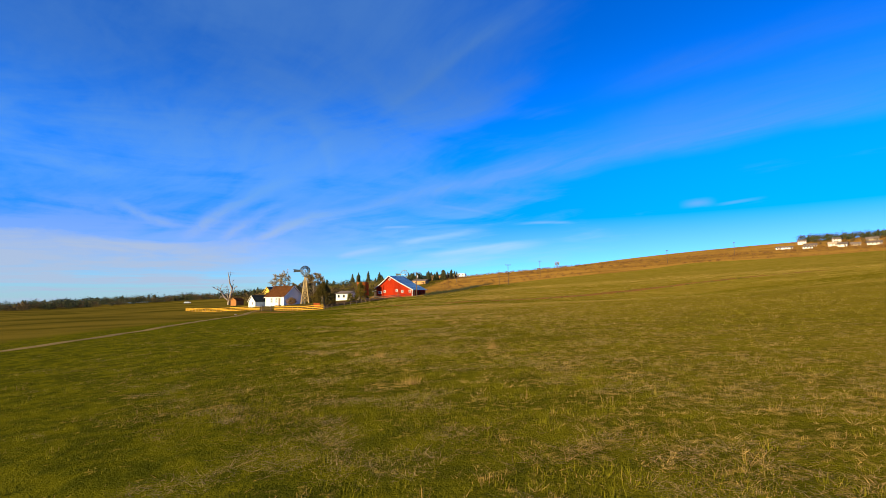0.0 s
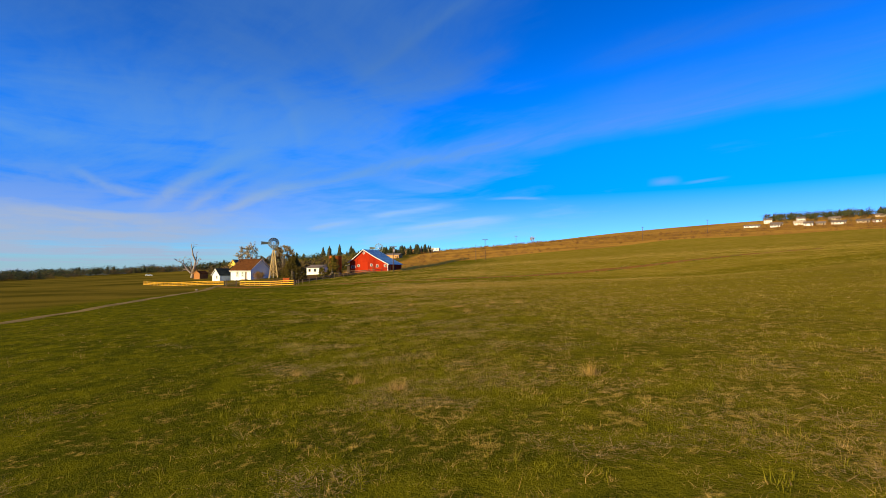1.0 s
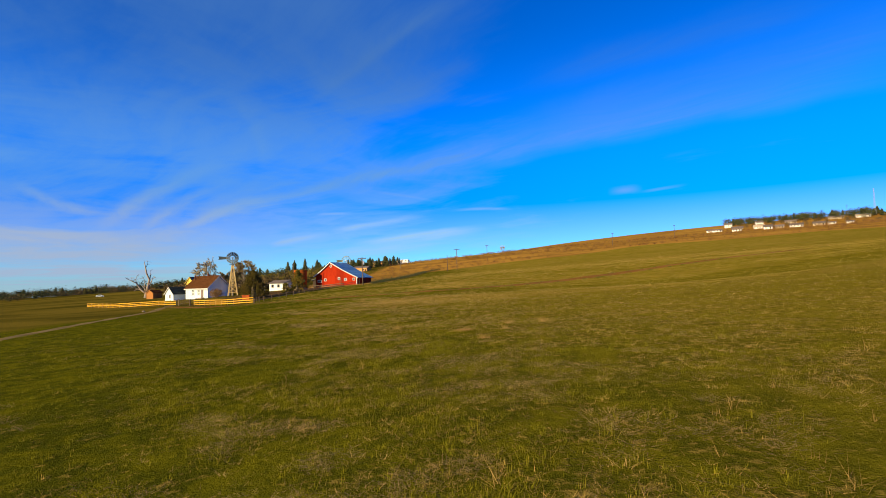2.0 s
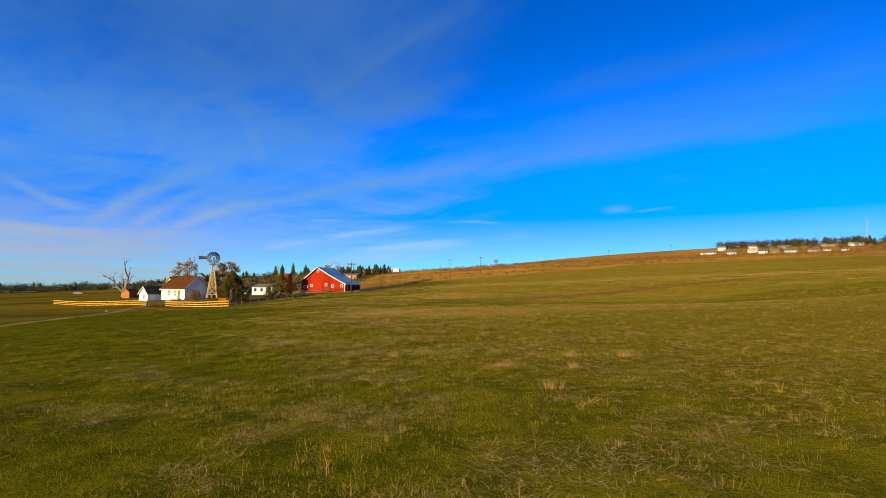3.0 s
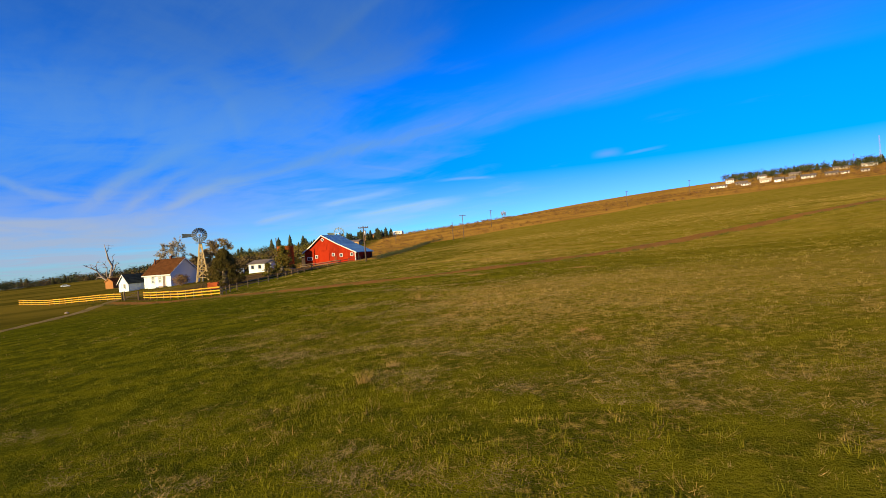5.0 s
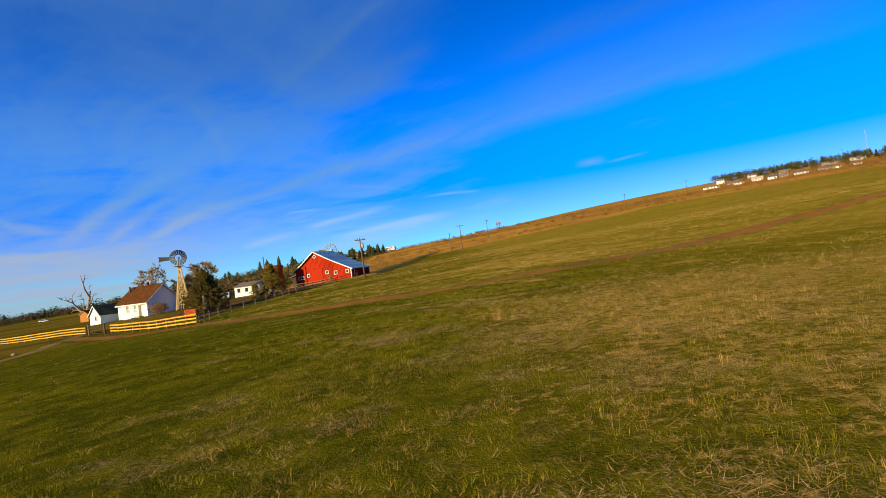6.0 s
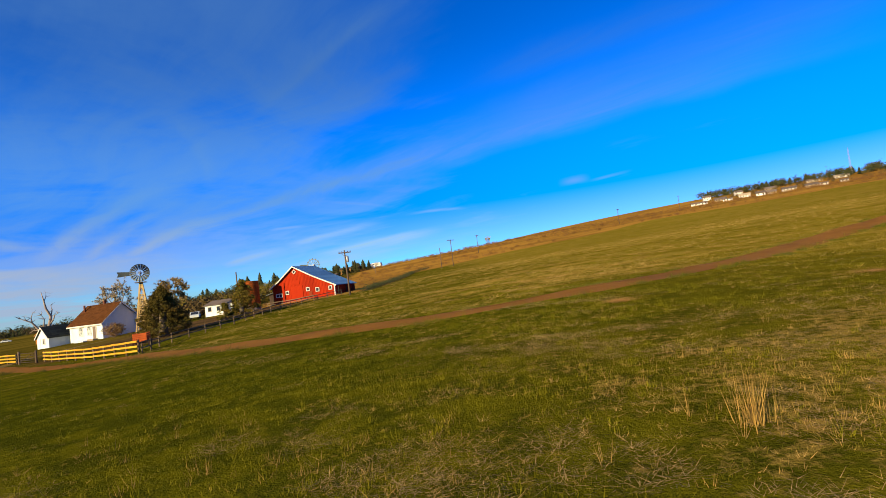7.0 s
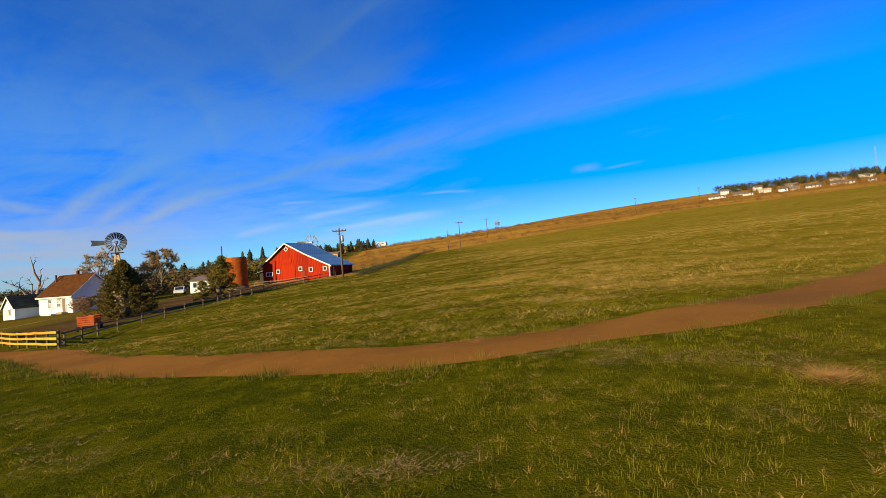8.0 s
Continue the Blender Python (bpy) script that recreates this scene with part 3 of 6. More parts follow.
def build_way(name, line, wide, lift, material, label, category):
    """A worn strip with ragged edges, laid on the ground."""
    rng = np.random.default_rng(4)
    d = np.gradient(line, axis=0)
    d /= np.linalg.norm(d, axis=1)[:, None]
    side = np.stack([-d[:, 1], d[:, 0]], 1)
    rows, lanes = len(line), 9
    rag = lambda: np.convolve(rng.normal(0, 1, rows + 6), np.ones(3) / 3, "same")[3:-3]
    left, right = 1 + 0.17 * rag(), 1 + 0.17 * rag()
    pts = []
    for k in range(lanes):
        f = 2 * k / (lanes - 1) - 1
        off = np.where(f < 0, f * left, f * right) * wide / 2
        p = line + side * off[:, None]
        dish = lift * (1 - abs(f) ** 3) + 0.004
        pts.append(np.column_stack([p, land(p[:, 0], p[:, 1]) + dish]))
    v = np.stack(pts, 1).reshape(-1, 3)
    idx = np.arange(rows * lanes).reshape(rows, lanes)
    q = np.stack([idx[:-1, :-1], idx[1:, :-1], idx[1:, 1:], idx[:-1, 1:]], -1).reshape(-1, 4)
    return loose(name, v, q, material, label, category, "structure")


build_ground()
build_way("trail", TRAIL, TRAIL_WIDE + 0.1, 0.012, M_SOIL, "trodden reddish-brown dirt trail curving through grass", "path")
build_way("wheel_track", TRACK, 1.5, 0.03, M_TRACK, "pale narrow dirt track across the pasture", "path")


# ---- barn ----
def small_window(parent, x, z, wide, high, y=0.0, tilt=0.0, panes=2):
    """A small framed window on a wall that faces -y."""
    m = pose(x, y, z, 0, tilt, 0)
    win = part("window", Build().box((-wide / 2, -0.01, -high / 2), (wide / 2, 0.05, high / 2)), M_GLASS, parent, "dark glass", place=m)
    t = 0.105
    f = Build()
    for lo, hi in (((-wide / 2 - t, -0.09, high / 2), (wide / 2 + t, 0.0, high / 2 + t)), ((-wide / 2 - t, -0.11, -high / 2 - t), (wide / 2 + t, 0.0, -high / 2)),
                   ((-wide / 2 - t, -0.08, -high / 2), (-wide / 2, 0.0, high / 2)), ((wide / 2, -0.08, -high / 2), (wide / 2 + t, 0.0, high / 2))):
        f.box(lo, hi)
    part("window_frame", f, M_TRIM, win, "white painted frame")
    for k in range(1, panes):
        c = -wide / 2 + wide * k / panes
        part("glazing_bar", Build().box((c - 0.03, -0.05, -high / 2), (c + 0.03, -0.012, high / 2)), M_TRIM, win)
    return win


def build_barn():
    root = thing("barn", pose(-36.5, 130.8, 1.05, 0, 0, -18), "red timber barn with white trim and blue-grey roof", "barn")
    line = [(-4.95, 3.2), (-3.1, 4.3), (0.0, 6.6), (4.0, 4.42), (8.2, 2.42)]
    deep = 7.4
    # boarded gable: upright planks follow the roof line
    def top(x):
        for (a, za), (b, zb) in zip(line, line[1:]):
            if a <= x <= b:
                return za + (zb - za) * (x - a) / (b - a)
        return 2.3
    part("wall", Build().prism([(-4.9, -1.2), (8.1, -1.2), (8.1, 2.40), (4.0, 4.38), (0, 6.55), (-3.1, 4.26), (-4.9, 3.17)], 0.02, deep), M_RED, root)
    n = 44
    for i in range(n):
        a, b = -4.9 + 13.0 * i / n, -4.9 + 13.0 * (i + 1) / n - 0.03
        k = 0.004 * (i % 3)
        part("board", Build().raw([(a, -0.03 - k, -1.0), (b, -0.03 - k, -1.0), (b, -0.03 - k, top(b)), (a, -0.03 - k, top(a)),
                                   (a, 0.015, -1.0), (b, 0.015, -1.0), (b, 0.015, top(b)), (a, 0.015, top(a))],
                                  [(0, 1, 2, 3), (0, 4, 5, 1), (1, 5, 6, 2), (2, 6, 7, 3), (3, 7, 4, 0)]), M_RED, root)
    roof_line = [(-5.35, 2.98), (-3.1, 4.36), (0.0, 6.68), (4.0, 4.50), (8.65, 2.30)]
    for (x0, z0), (x1, z1) in zip(roof_line, roof_line[1:]):
        slope = part("roof", Build().prism([(x0, z0), (x1, z1), (x1, z1 + 0.09), (x0, z0 + 0.09)], -0.45, deep + 0.4), M_BLUEROOF, root)
        for i in range(14):
            y = -0.2 + (deep + 0.4) * i / 13
            part("seam", Build().prism([(x0, z0 + 0.09), (x1, z1 + 0.09), (x1, z1 + 0.13), (x0, z0 + 0.13)], y, y + 0.04), M_BLUEROOF, slope)
        part("barge_board", Build().prism([(x0, z0 - 0.12), (x1, z1 - 0.12), (x1, z1 + 0.11), (x0, z0 + 0.11)], -0.53, -0.455), M_TRIM, root, "white barge board")
    part("ridge_cap", Build().prism([(-0.18, 6.64), (0, 6.80), (0.18, 6.64), (0, 6.70)], -0.46, deep + 0.42), M_BLUEROOF, root)
    for x, z, w, h, t, p in ((0.05, 5.72, 0.42, 0.42, 45, 1), (-3.55, 1.68, 1.15, 0.5, 0, 2), (-1.75, 2.02, 0.5, 0.5, 0, 1), (2.62, 2.22, 0.5, 0.5, 0, 1),
                             (4.6, 1.95, 0.55, 0.55, 0, 1), (7.25, 1.98, 0.5, 0.5, 0, 1)):
        small_window(root, x, z, w, h, -0.06, t, p)
    part("hay_door", Build().box((-0.75, -0.075, 3.35), (0.95, -0.05, 4.15)), M_RED, root, "red loft door")
    door = part("door", Build().box((2.75, -0.085, 0.35), (3.45, -0.055, 1.75)), M_REDDARK, root, "dark red plank door")
    part("door_head", Build().box((2.65, -0.10, 1.75), (3.55, -0.05, 1.86)), M_REDDARK, door)
    part("sliding_door", Build().box((-0.95, -0.095, -0.3), (1.55, -0.06, 3.05)), M_RED, root)
    part("corner_board", Build().box((7.98, -0.10, 0.2), (8.16, 0.1, 2.38)), M_TRIM, root, "white corner board")
    part("foundation", Build().box((-5.0, -0.10, -1.4), (8.2, 0.3, -0.02)), M_ROCK, root, "pale stone footing")
    # open bay under the low side
    for y in (0.6, 3.6, 6.8):
        part("post", Build().block((8.35, y, -0.6), (8.53, y + 0.18, 2.3)), M_DARK, root)
    # set-back lean-to on the shaded side; its dark colour stands for that shade
    shed = part("lean_to", Build().box((-9.0, 4.4, -1.4), (-4.95, deep + 1.5, 2.2)), M_DARK, root, "weathered lean-to, coloured dark for its shade")
    part("lean_to_roof", Build().prism([(-9.4, 2.05), (-4.9, 3.05), (-4.9, 3.15), (-9.4, 2.15)], 3.9, deep + 1.8), M_GALV, shed, "dull metal roof")
    return root


# ---- silo ----
def build_silo():
    x, y = -44.2, 128.4
    root = thing("silo", pose(x, y, z_at(x, y) - 0.1), "round orange-brown clay tile silo without a roof", "silo")
    r, h, courses, per = 1.75, 5.3, 18, 30
    part("footing", Build().tube([(0, 0, -0.6), (0, 0, 0.55)], [r + 0.12, r + 0.10], 36), M_ROCK, root, "pale stone footing", True)
    core = Build()
    core.tube([(0, 0, 0.5), (0, 0, h - 0.02)], [r - 0.02, r - 0.02], 48, False)
    core.tube([(0, 0, 0.5), (0, 0, h - 0.02)], [r - 0.2, r - 0.2], 48, False)
    part("wall", core, M_SILO, root, smooth=True)
    hi = (h - 0.55) / courses
    b = Build()
    a0 = math.pi / per - 0.008
    for side in (-1, 1):
        for z in (0.01, hi - 0.01):
            for q in (r - 0.05, r + 0.02):
                b.v.append((q * math.cos(side * a0), q * math.sin(side * a0), z))
    b.f = [(0, 1, 3, 2), (4, 6, 7, 5), (1, 5, 7, 3), (0, 2, 6, 4), (2, 3, 7, 6), (0, 4, 5, 1)]
    me = b.mesh("tile", M_SILO)
    for c in range(courses):
        for k in range(per):
            ang = 360.0 * (k + 0.5 * (c % 2)) / per
            if 150 < ang % 360 < 350:      # the side towards the field
                part("tile", me, None, root, place=pose(0, 0, 0.55 + c * hi, 0, 0, ang))
    for z in (1.5, 2.7, 3.9, 5.0):
        hoop = Build()
        hoop.tube([(0, 0, z), (0, 0, z + 0.06)], [r + 0.035, r + 0.035], 36, False)
        part("hoop", hoop, M_RUST, root, "rusted iron hoop", True)
    return root


# ---- windmills ----
def build_windmill(name, x, y, base, hub, reach, turn, tower_mat, label, leg_spread=1.25, sails=18, fill=1.0, rim=0.04):
    root = thing(name, pose(x, y, base, 0, 0, turn), label, "windmill")
    topz = hub - reach - 0.15
    legs = [(sx, sy) for sx, sy in ((-1, -1), (1, -1), (1, 1), (-1, 1))]
    def at(leg, z):
        k = leg_spread + (0.16 - leg_spread) * min(1.0, z / topz)
        return Vector((legs[leg][0] * k, legs[leg][1] * k, z))
    for i in range(4):
        part("leg", Build().beam(at(i, -0.5), at(i, topz), 0.2), tower_mat, root)
    levels = [0.9, 2.6, 4.0, 5.2, 6.2, topz]
    levels = [z for z in levels if z <= topz]
    for a, b in zip(levels, levels[1:]):
        for i in range(4):
            j = (i + 1) % 4
            part("girt", Build().beam(at(i, a), at(j, a), 0.12), tower_mat, root)
            part("brace", Build().beam(at(i, a), at(j, b), 0.10), tower_mat, root)
            part("brace", Build().beam(at(j, a), at(i, b), 0.10), tower_mat, root)
    part("platform", Build().block((-0.85, -0.85, topz), (0.85, 0.85, topz + 0.09)), M_POLE, root, "plank platform")
    part("mast", Build().tube([(0, 0, topz), (0, 0, hub + 0.25)], [0.08, 0.07], 10), M_STEEL, root, smooth=True)
    part("pump_rod", Build().tube([(0, 0, 0.1), (0, 0, topz)], [0.03, 0.03], 6), M_STEEL, root)
    part("pump", Build().tube([(0, 0, -0.3), (0, 0, 1.0), (0, 0, 1.15)], [0.12, 0.10, 0.05], 10), M_STEEL, root, smooth=True)
    ladder = Build()
    for s in (-0.17, 0.17):
        ladder.beam((s - 0.1, -leg_spread - 0.06, 0), (s - 0.02, -0.24, topz), 0.045)
    part("ladder", ladder, tower_mat, root)
    part("gearbox", Build().block((-0.2, -0.35, hub - 0.2), (0.2, 0.35, hub + 0.22), 0.06), M_STEEL, root)
    wheel = part("wheel", Build().tube([(0, -0.62, 0), (0, -0.36, 0)], [0.14, 0.16], 12), M_STEEL, root, "dull grey many-bladed wheel", place=pose(0, 0, hub))
    part("outer_rim", Build().ring((0, -0.52, 0), reach * (0.90 - rim), reach * 0.90, -0.02, 0.02), M_GALV, wheel)
    part("inner_rim", Build().ring((0, -0.52, 0), reach * 0.40, reach * 0.425, -0.02, 0.02), M_GALV, wheel)
    n = sails
    w0, w1 = 2 * math.pi * reach * 0.36 / n * 0.8 * fill, 2 * math.pi * reach / n * fill
    blade = Build()
    outer, inner = reach, reach * 0.36
    for k in range(5):
        f = k / 4
        z = inner + (outer - inner) * f
        w = w0 + (w1 - w0) * f
        twist = radians(38 - 12 * f)
        for s in (-0.5, 0.0, 0.5):
            sag = 0.03 * (1 - 4 * s * s)
            blade.v.append((s * w * math.cos(twist), -0.52 + s * w * math.sin(twist) + sag, z))
    blade.f = [(3 * k + i, 3 * k + i + 1, 3 * k + i + 4, 3 * k + i + 3) for k in range(4) for i in range(2)]
    k = len(blade.v)
    blade.v += [(a, b + 0.008, c) for a, b, c in blade.v]
    blade.f += [tuple(k + i for i in reversed(f)) for f in list(blade.f)]
    me = blade.mesh("blade", M_GALV)
    for i in range(n):
        part("blade", me, None, wheel, place=pose(0, 0, 0, 0, 360.0 * i / n, 0))
    for i in range(6):
        a = 2 * math.pi * i / 6
        part("spoke", Build().tube([(0, -0.5, 0), (math.cos(a) * reach * 0.87, -0.5, math.sin(a) * reach * 0.87)], [0.022, 0.016], 5), M_STEEL, wheel)
    # tail vane, folded out to one side
    tail = part("tail", Build().beam((0, 0.1, 0.05), (-reach * 1.05, 0.35, 0.02), 0.06), M_STEEL, root, place=pose(0, 0, hub))
    part("vane", Build().prism([(-reach * 0.95, -0.28), (-reach * 2.3, -0.42), (-reach * 2.18, 0.05), (-reach * 2.3, 0.5), (-reach * 0.95, 0.34)], 0.32, 0.345), M_VANE, tail, "dark sheet metal vane")
    return root


# ---- houses ----
def shingles(parent, x0, x1, eave, ridge, mat, rows=9, cols=18):
    """Courses of shingles on one slope; eave and ridge are (y, z)."""
    (ya, za), (yb, zb) = eave, ridge
    ln = math.hypot(yb - ya, zb - za)
    up = math.atan2(zb - za, abs(yb - ya))
    h, w = ln / rows, (x1 - x0) / cols
    b = Build().raw([(0.008, 0, 0.05), (w - 0.008, 0, 0.05), (w - 0.008, h * 1.08, 0.012), (0.008, h * 1.08, 0.012),
                     (0.008, 0, 0.0), (w - 0.008, 0, 0.0)], [(0, 1, 2, 3), (4, 5, 1, 0)])
    me = b.mesh("shingle", mat)
    flip = yb < ya
    for r in range(rows):
        for c in range(cols):
            f = r / rows
            y, z = ya + (yb - ya) * f, za + (zb - za) * f
            m = Matrix.Translation(((x1 - c * w) if flip else (x0 + c * w), y, z)) @ pose(0, 0, 0, 0, 0, 180 if flip else 0) @ pose(0, 0, 0, math.degrees(up), 0, 0)
            part("shingle", me, None, parent, place=m)


def build_house():
    x, y = -65.9, 120.85
    root = thing("farmhouse", pose(x, y, -0.62, 0, 0, -26), "white clapboard farmhouse with brown shingle roof", "house")
    # local: front wall along -x at y=0, gable end at x=0
    lng, deep, eave, ridge = 9.0, 6.7, 2.58, 5.5
    mid = deep / 2
    gable = [(0, -0.7), (deep, -0.7), (deep, eave), (mid, ridge), (0, eave)]
    pts = [(xx, yy, zz) for xx in (-lng, 0) for yy, zz in gable]
    body = Build().raw(pts, [(0, 1, 2, 3, 4), (9, 8, 7, 6, 5), (0, 5, 6, 1), (1, 6, 7, 2), (4, 9, 5, 0), (2, 7, 8, 3), (3, 8, 9, 4)])
    part("wall", body, M_WHITE, root)
    for i in range(15):
        z = -0.15 + 0.18 * i
        part("clapboard", Build().raw([(-lng, -0.045, z), (0.02, -0.045, z), (0.02, -0.005, z + 0.175), (-lng, -0.005, z + 0.175), (-lng, 0.0, z), (0.02, 0.0, z)],
                                      [(0, 1, 2, 3), (4, 5, 1, 0)]), M_WHITE, root)
    for i in range(30):
        z = -0.15 + 0.18 * i
        if z > ridge - 0.35:
            break
        a, b = (0.0, deep) if z < eave - 0.1 else ((z + 0.18 - eave) / (ridge - eave) * mid, deep - (z + 0.18 - eave) / (ridge - eave) * mid)
        part("clapboard", Build().raw([(0.045, a, z), (0.045, b, z), (0.005, b, z + 0.175), (0.005, a, z + 0.175), (0.0, a, z), (0.0, b, z)],
                                      [(0, 1, 2, 3), (4, 5, 1, 0)]), M_WHITE, root)
    ov = 0.35
    rz = ridge + 0.10
    slope = (ridge - eave) / mid
    for s in (0, 1):
        y0, y1 = (-ov, mid) if s == 0 else (deep + ov, mid)
        z0 = eave - ov * slope + 0.04
        q = Build().raw([(-lng - ov, y0, z0), (ov, y0, z0), (ov, y1, rz), (-lng - ov, y1, rz),
                         (-lng - ov, y0, z0 + 0.1), (ov, y0, z0 + 0.1), (ov, y1, rz + 0.1), (-lng - ov, y1, rz + 0.1)],
                        [(0, 1, 2, 3), (4, 5, 6, 7), (0, 1, 5, 4), (1, 2, 6, 5), (2, 3, 7, 6), (3, 0, 4, 7)])
        deck = part("roof", q, M_BROWNROOF, root, "brown shingled slope")
        if s == 0:
            shingles(deck, -lng - ov, ov, (y0, z0 + 0.105), (y1, rz + 0.105), M_BROWNROOF, 12, 25)
        part("barge_board", Build().raw([(ov + 0.01, y0, z0 - 0.16), (ov + 0.05, y0, z0 - 0.16), (ov + 0.05, y1, rz - 0.16), (ov + 0.01, y1, rz - 0.16),
                                         (ov + 0.01, y0, z0 + 0.1), (ov + 0.05, y0, z0 + 0.1), (ov + 0.05, y1, rz + 0.1), (ov + 0.01, y1, rz + 0.1)],
                                        [(0, 1, 2, 3), (4, 5, 6, 7), (0, 1, 5, 4), (1, 2, 6, 5), (2, 3, 7, 6), (3, 0, 4, 7)]), M_TRIM, root)
    part("fascia", Build().box((-lng - ov, -ov - 0.03, eave - ov * slope - 0.1), (ov, -ov + 0.01, eave - ov * slope + 0.12)), M_TRIM, root)
    ridge_cap = Build().raw([(-lng - ov, mid - 0.2, rz + 0.03), (ov, mid - 0.2, rz + 0.03), (ov, mid, rz + 0.16), (-lng - ov, mid, rz + 0.16), (-lng - ov, mid + 0.2, rz + 0.03), (ov, mid + 0.2, rz + 0.03)],
                            [(0, 1, 2, 3), (3, 2, 5, 4)])
    part("ridge_cap", ridge_cap, M_BROWNROOF, root)
    chimney = part("chimney", Build().block((-4.5, mid - 0.2, ridge - 0.5), (-4.1, mid + 0.2, ridge + 0.75), 0.03), M_BRICK, root, "brick chimney")
    part("chimney_cap", Build().block((-4.56, mid - 0.26, ridge + 0.75), (-4.04, mid + 0.26, ridge + 0.83), 0.03), M_ROCK, chimney)
    part("stovepipe", Build().tube([(-8.2, 2.2, eave + 1.2), (-8.2, 2.2, ridge + 0.35)], [0.16, 0.16], 10), M_BRICK, root, "brown vent pipe", True)
    for xx in (-3.55, -5.9):
        w = part("window", Build().box((xx - 0.42, -0.03, 0.75), (xx + 0.42, 0.03, 2.05)), M_GLASS, root, "dark sash window")
        f = Build()
        for lo, hi in (((xx - 0.54, -0.09, 2.05), (xx + 0.54, -0.02, 2.19)), ((xx - 0.58, -0.13, 0.62), (xx + 0.58, -0.02, 0.75)), ((xx - 0.54, -0.08, 0.75), (xx - 0.42, -0.02, 2.05)),
                       ((xx + 0.42, -0.08, 0.75), (xx + 0.54, -0.02, 2.05)), ((xx - 0.42, -0.06, 1.37), (xx + 0.42, -0.031, 1.43))):
            f.box(lo, hi)
        part("window_frame", f, M_TRIM, w)
    door = part("door", Build().box((-2.55, -0.06, 0.05), (-1.7, -0.02, 2.05)), M_GREYROOF, root, "dull grey-brown door")
    f = Build()
    for lo, hi in (((-2.67, -0.09, 0.0), (-2.55, -0.02, 2.17)), ((-1.7, -0.09, 0.0), (-1.58, -0.02, 2.17)), ((-2.55, -0.09, 2.05), (-1.7, -0.02, 2.17))):
        f.box(lo, hi)
    part("door_frame", f, M_TRIM, door)
    part("step", Build().block((-2.9, -0.9, -0.4), (-1.3, -0.07, 0.05)), M_ROCK, root, "stone doorstep")
    w = part("window", Build().box((-0.02, 1.9, 0.8), (0.055, 2.8, 2.0)), M_GLASS, root, "dark sash window")
    f = Build()
    for lo, hi in (((0.05, 1.78, 2.0), (0.10, 2.92, 2.13)), ((0.05, 1.74, 0.68), (0.14, 2.96, 0.8)), ((0.05, 1.78, 0.8), (0.09, 1.9, 2.0)), ((0.05, 2.8, 0.8), (0.09, 2.92, 2.0))):
        f.box(lo, hi)
    part("window_frame", f, M_TRIM, w)
    part("porch_board", Build().box((-5.5, -1.5, -0.32), (-2.95, -0.35, -0.1)), M_WHITE, root, "low pale porch boards")
    return root


def gabled_shed(name, m, wide, deep, eave, ridge, wall, roof, label, category, front=None, over=0.25, rows=6, cols=10):
    """A small gabled building whose gable faces -y."""
    root = thing(name, m, label, category)
    h = wide / 2
    part("wall", Build().prism([(-h, -0.9), (h, -0.9), (h, eave), (0, ridge), (-h, eave)], 0, deep), wall, root)
    sl = (ridge - eave) / h
    for s in (-1, 1):
        e, r = (s * (h + over), eave - over * sl + 0.03), (0, ridge + 0.03)
        deck = part("roof", Build().prism([e, r, (r[0], r[1] + 0.1), (e[0], e[1] + 0.1)], -over, deep + over), roof, root)
        ln = math.hypot(e[0], r[1] - e[1])
        ang = math.degrees(math.atan2(r[1] - e[1], h + over))
        w, hh = (deep + 2 * over) / cols, ln / rows
        b = Build().raw([(0.008, 0, 0.045), (w - 0.008, 0, 0.045), (w - 0.008, hh * 1.08, 0.01), (0.008, hh * 1.08, 0.01), (0.008, 0, 0), (w - 0.008, 0, 0)], [(0, 1, 2, 3), (4, 5, 1, 0)])
        me = b.mesh("shingle", roof)
        for i in range(rows):
            for k in range(cols):
                f = i / rows
                px, pz = e[0] * (1 - f), e[1] + (r[1] - e[1]) * f + 0.105
                if s > 0:
                    mm = Matrix.Translation((px, -over + k * w, pz)) @ pose(0, 0, 0, 0, 0, 90) @ pose(0, 0, 0, ang, 0, 0)
                else:
                    mm = Matrix.Translation((px, -over + (k + 1) * w, pz)) @ pose(0, 0, 0, 0, 0, -90) @ pose(0, 0, 0, ang, 0, 0)
                part("shingle", me, None, deck, place=mm)
        part("barge_board", Build().prism([(e[0], e[1] - 0.14), (r[0], r[1] - 0.14), (r[0], r[1] + 0.1), (e[0], e[1] + 0.1)], -over - 0.05, -over - 0.004), M_TRIM if wall is M_WHITE else wall, root)
    if front:
        front(root)
    return root


def shed_front(root):
    small_window(root, 0.4, 1.1, 0.5, 0.8, -0.02)
    part("door", Build().box((-1.5, -0.05, -0.2), (-0.7, -0.01, 1.6)), M_WHITE, root, "white plank door")


build_barn()
build_silo()
build_windmill("windmill", -60.75, 123.93, z_at(-60.75, 123.93) - 0.05, 9.9, 1.52, 22, M_TOWER, "tall timber-towered farm windmill with grey wheel", 1.15)
build_windmill("windmill", -40.1, 163.3, z_at(-40.1, 163.3), 7.4, 1.75, -10, M_POLE, "farm windmill standing behind the red barn", 0.9, 12, 0.20, 0.10)
build_house()
gabled_shed("small_shed", pose(-77.8, 123.6, -1.15, 0, 0, -28), 3.7, 8.6, 1.75, 3.45, M_WHITE, M_GREENROOF, "small white gabled shed with dark roof", "shed", shed_front)


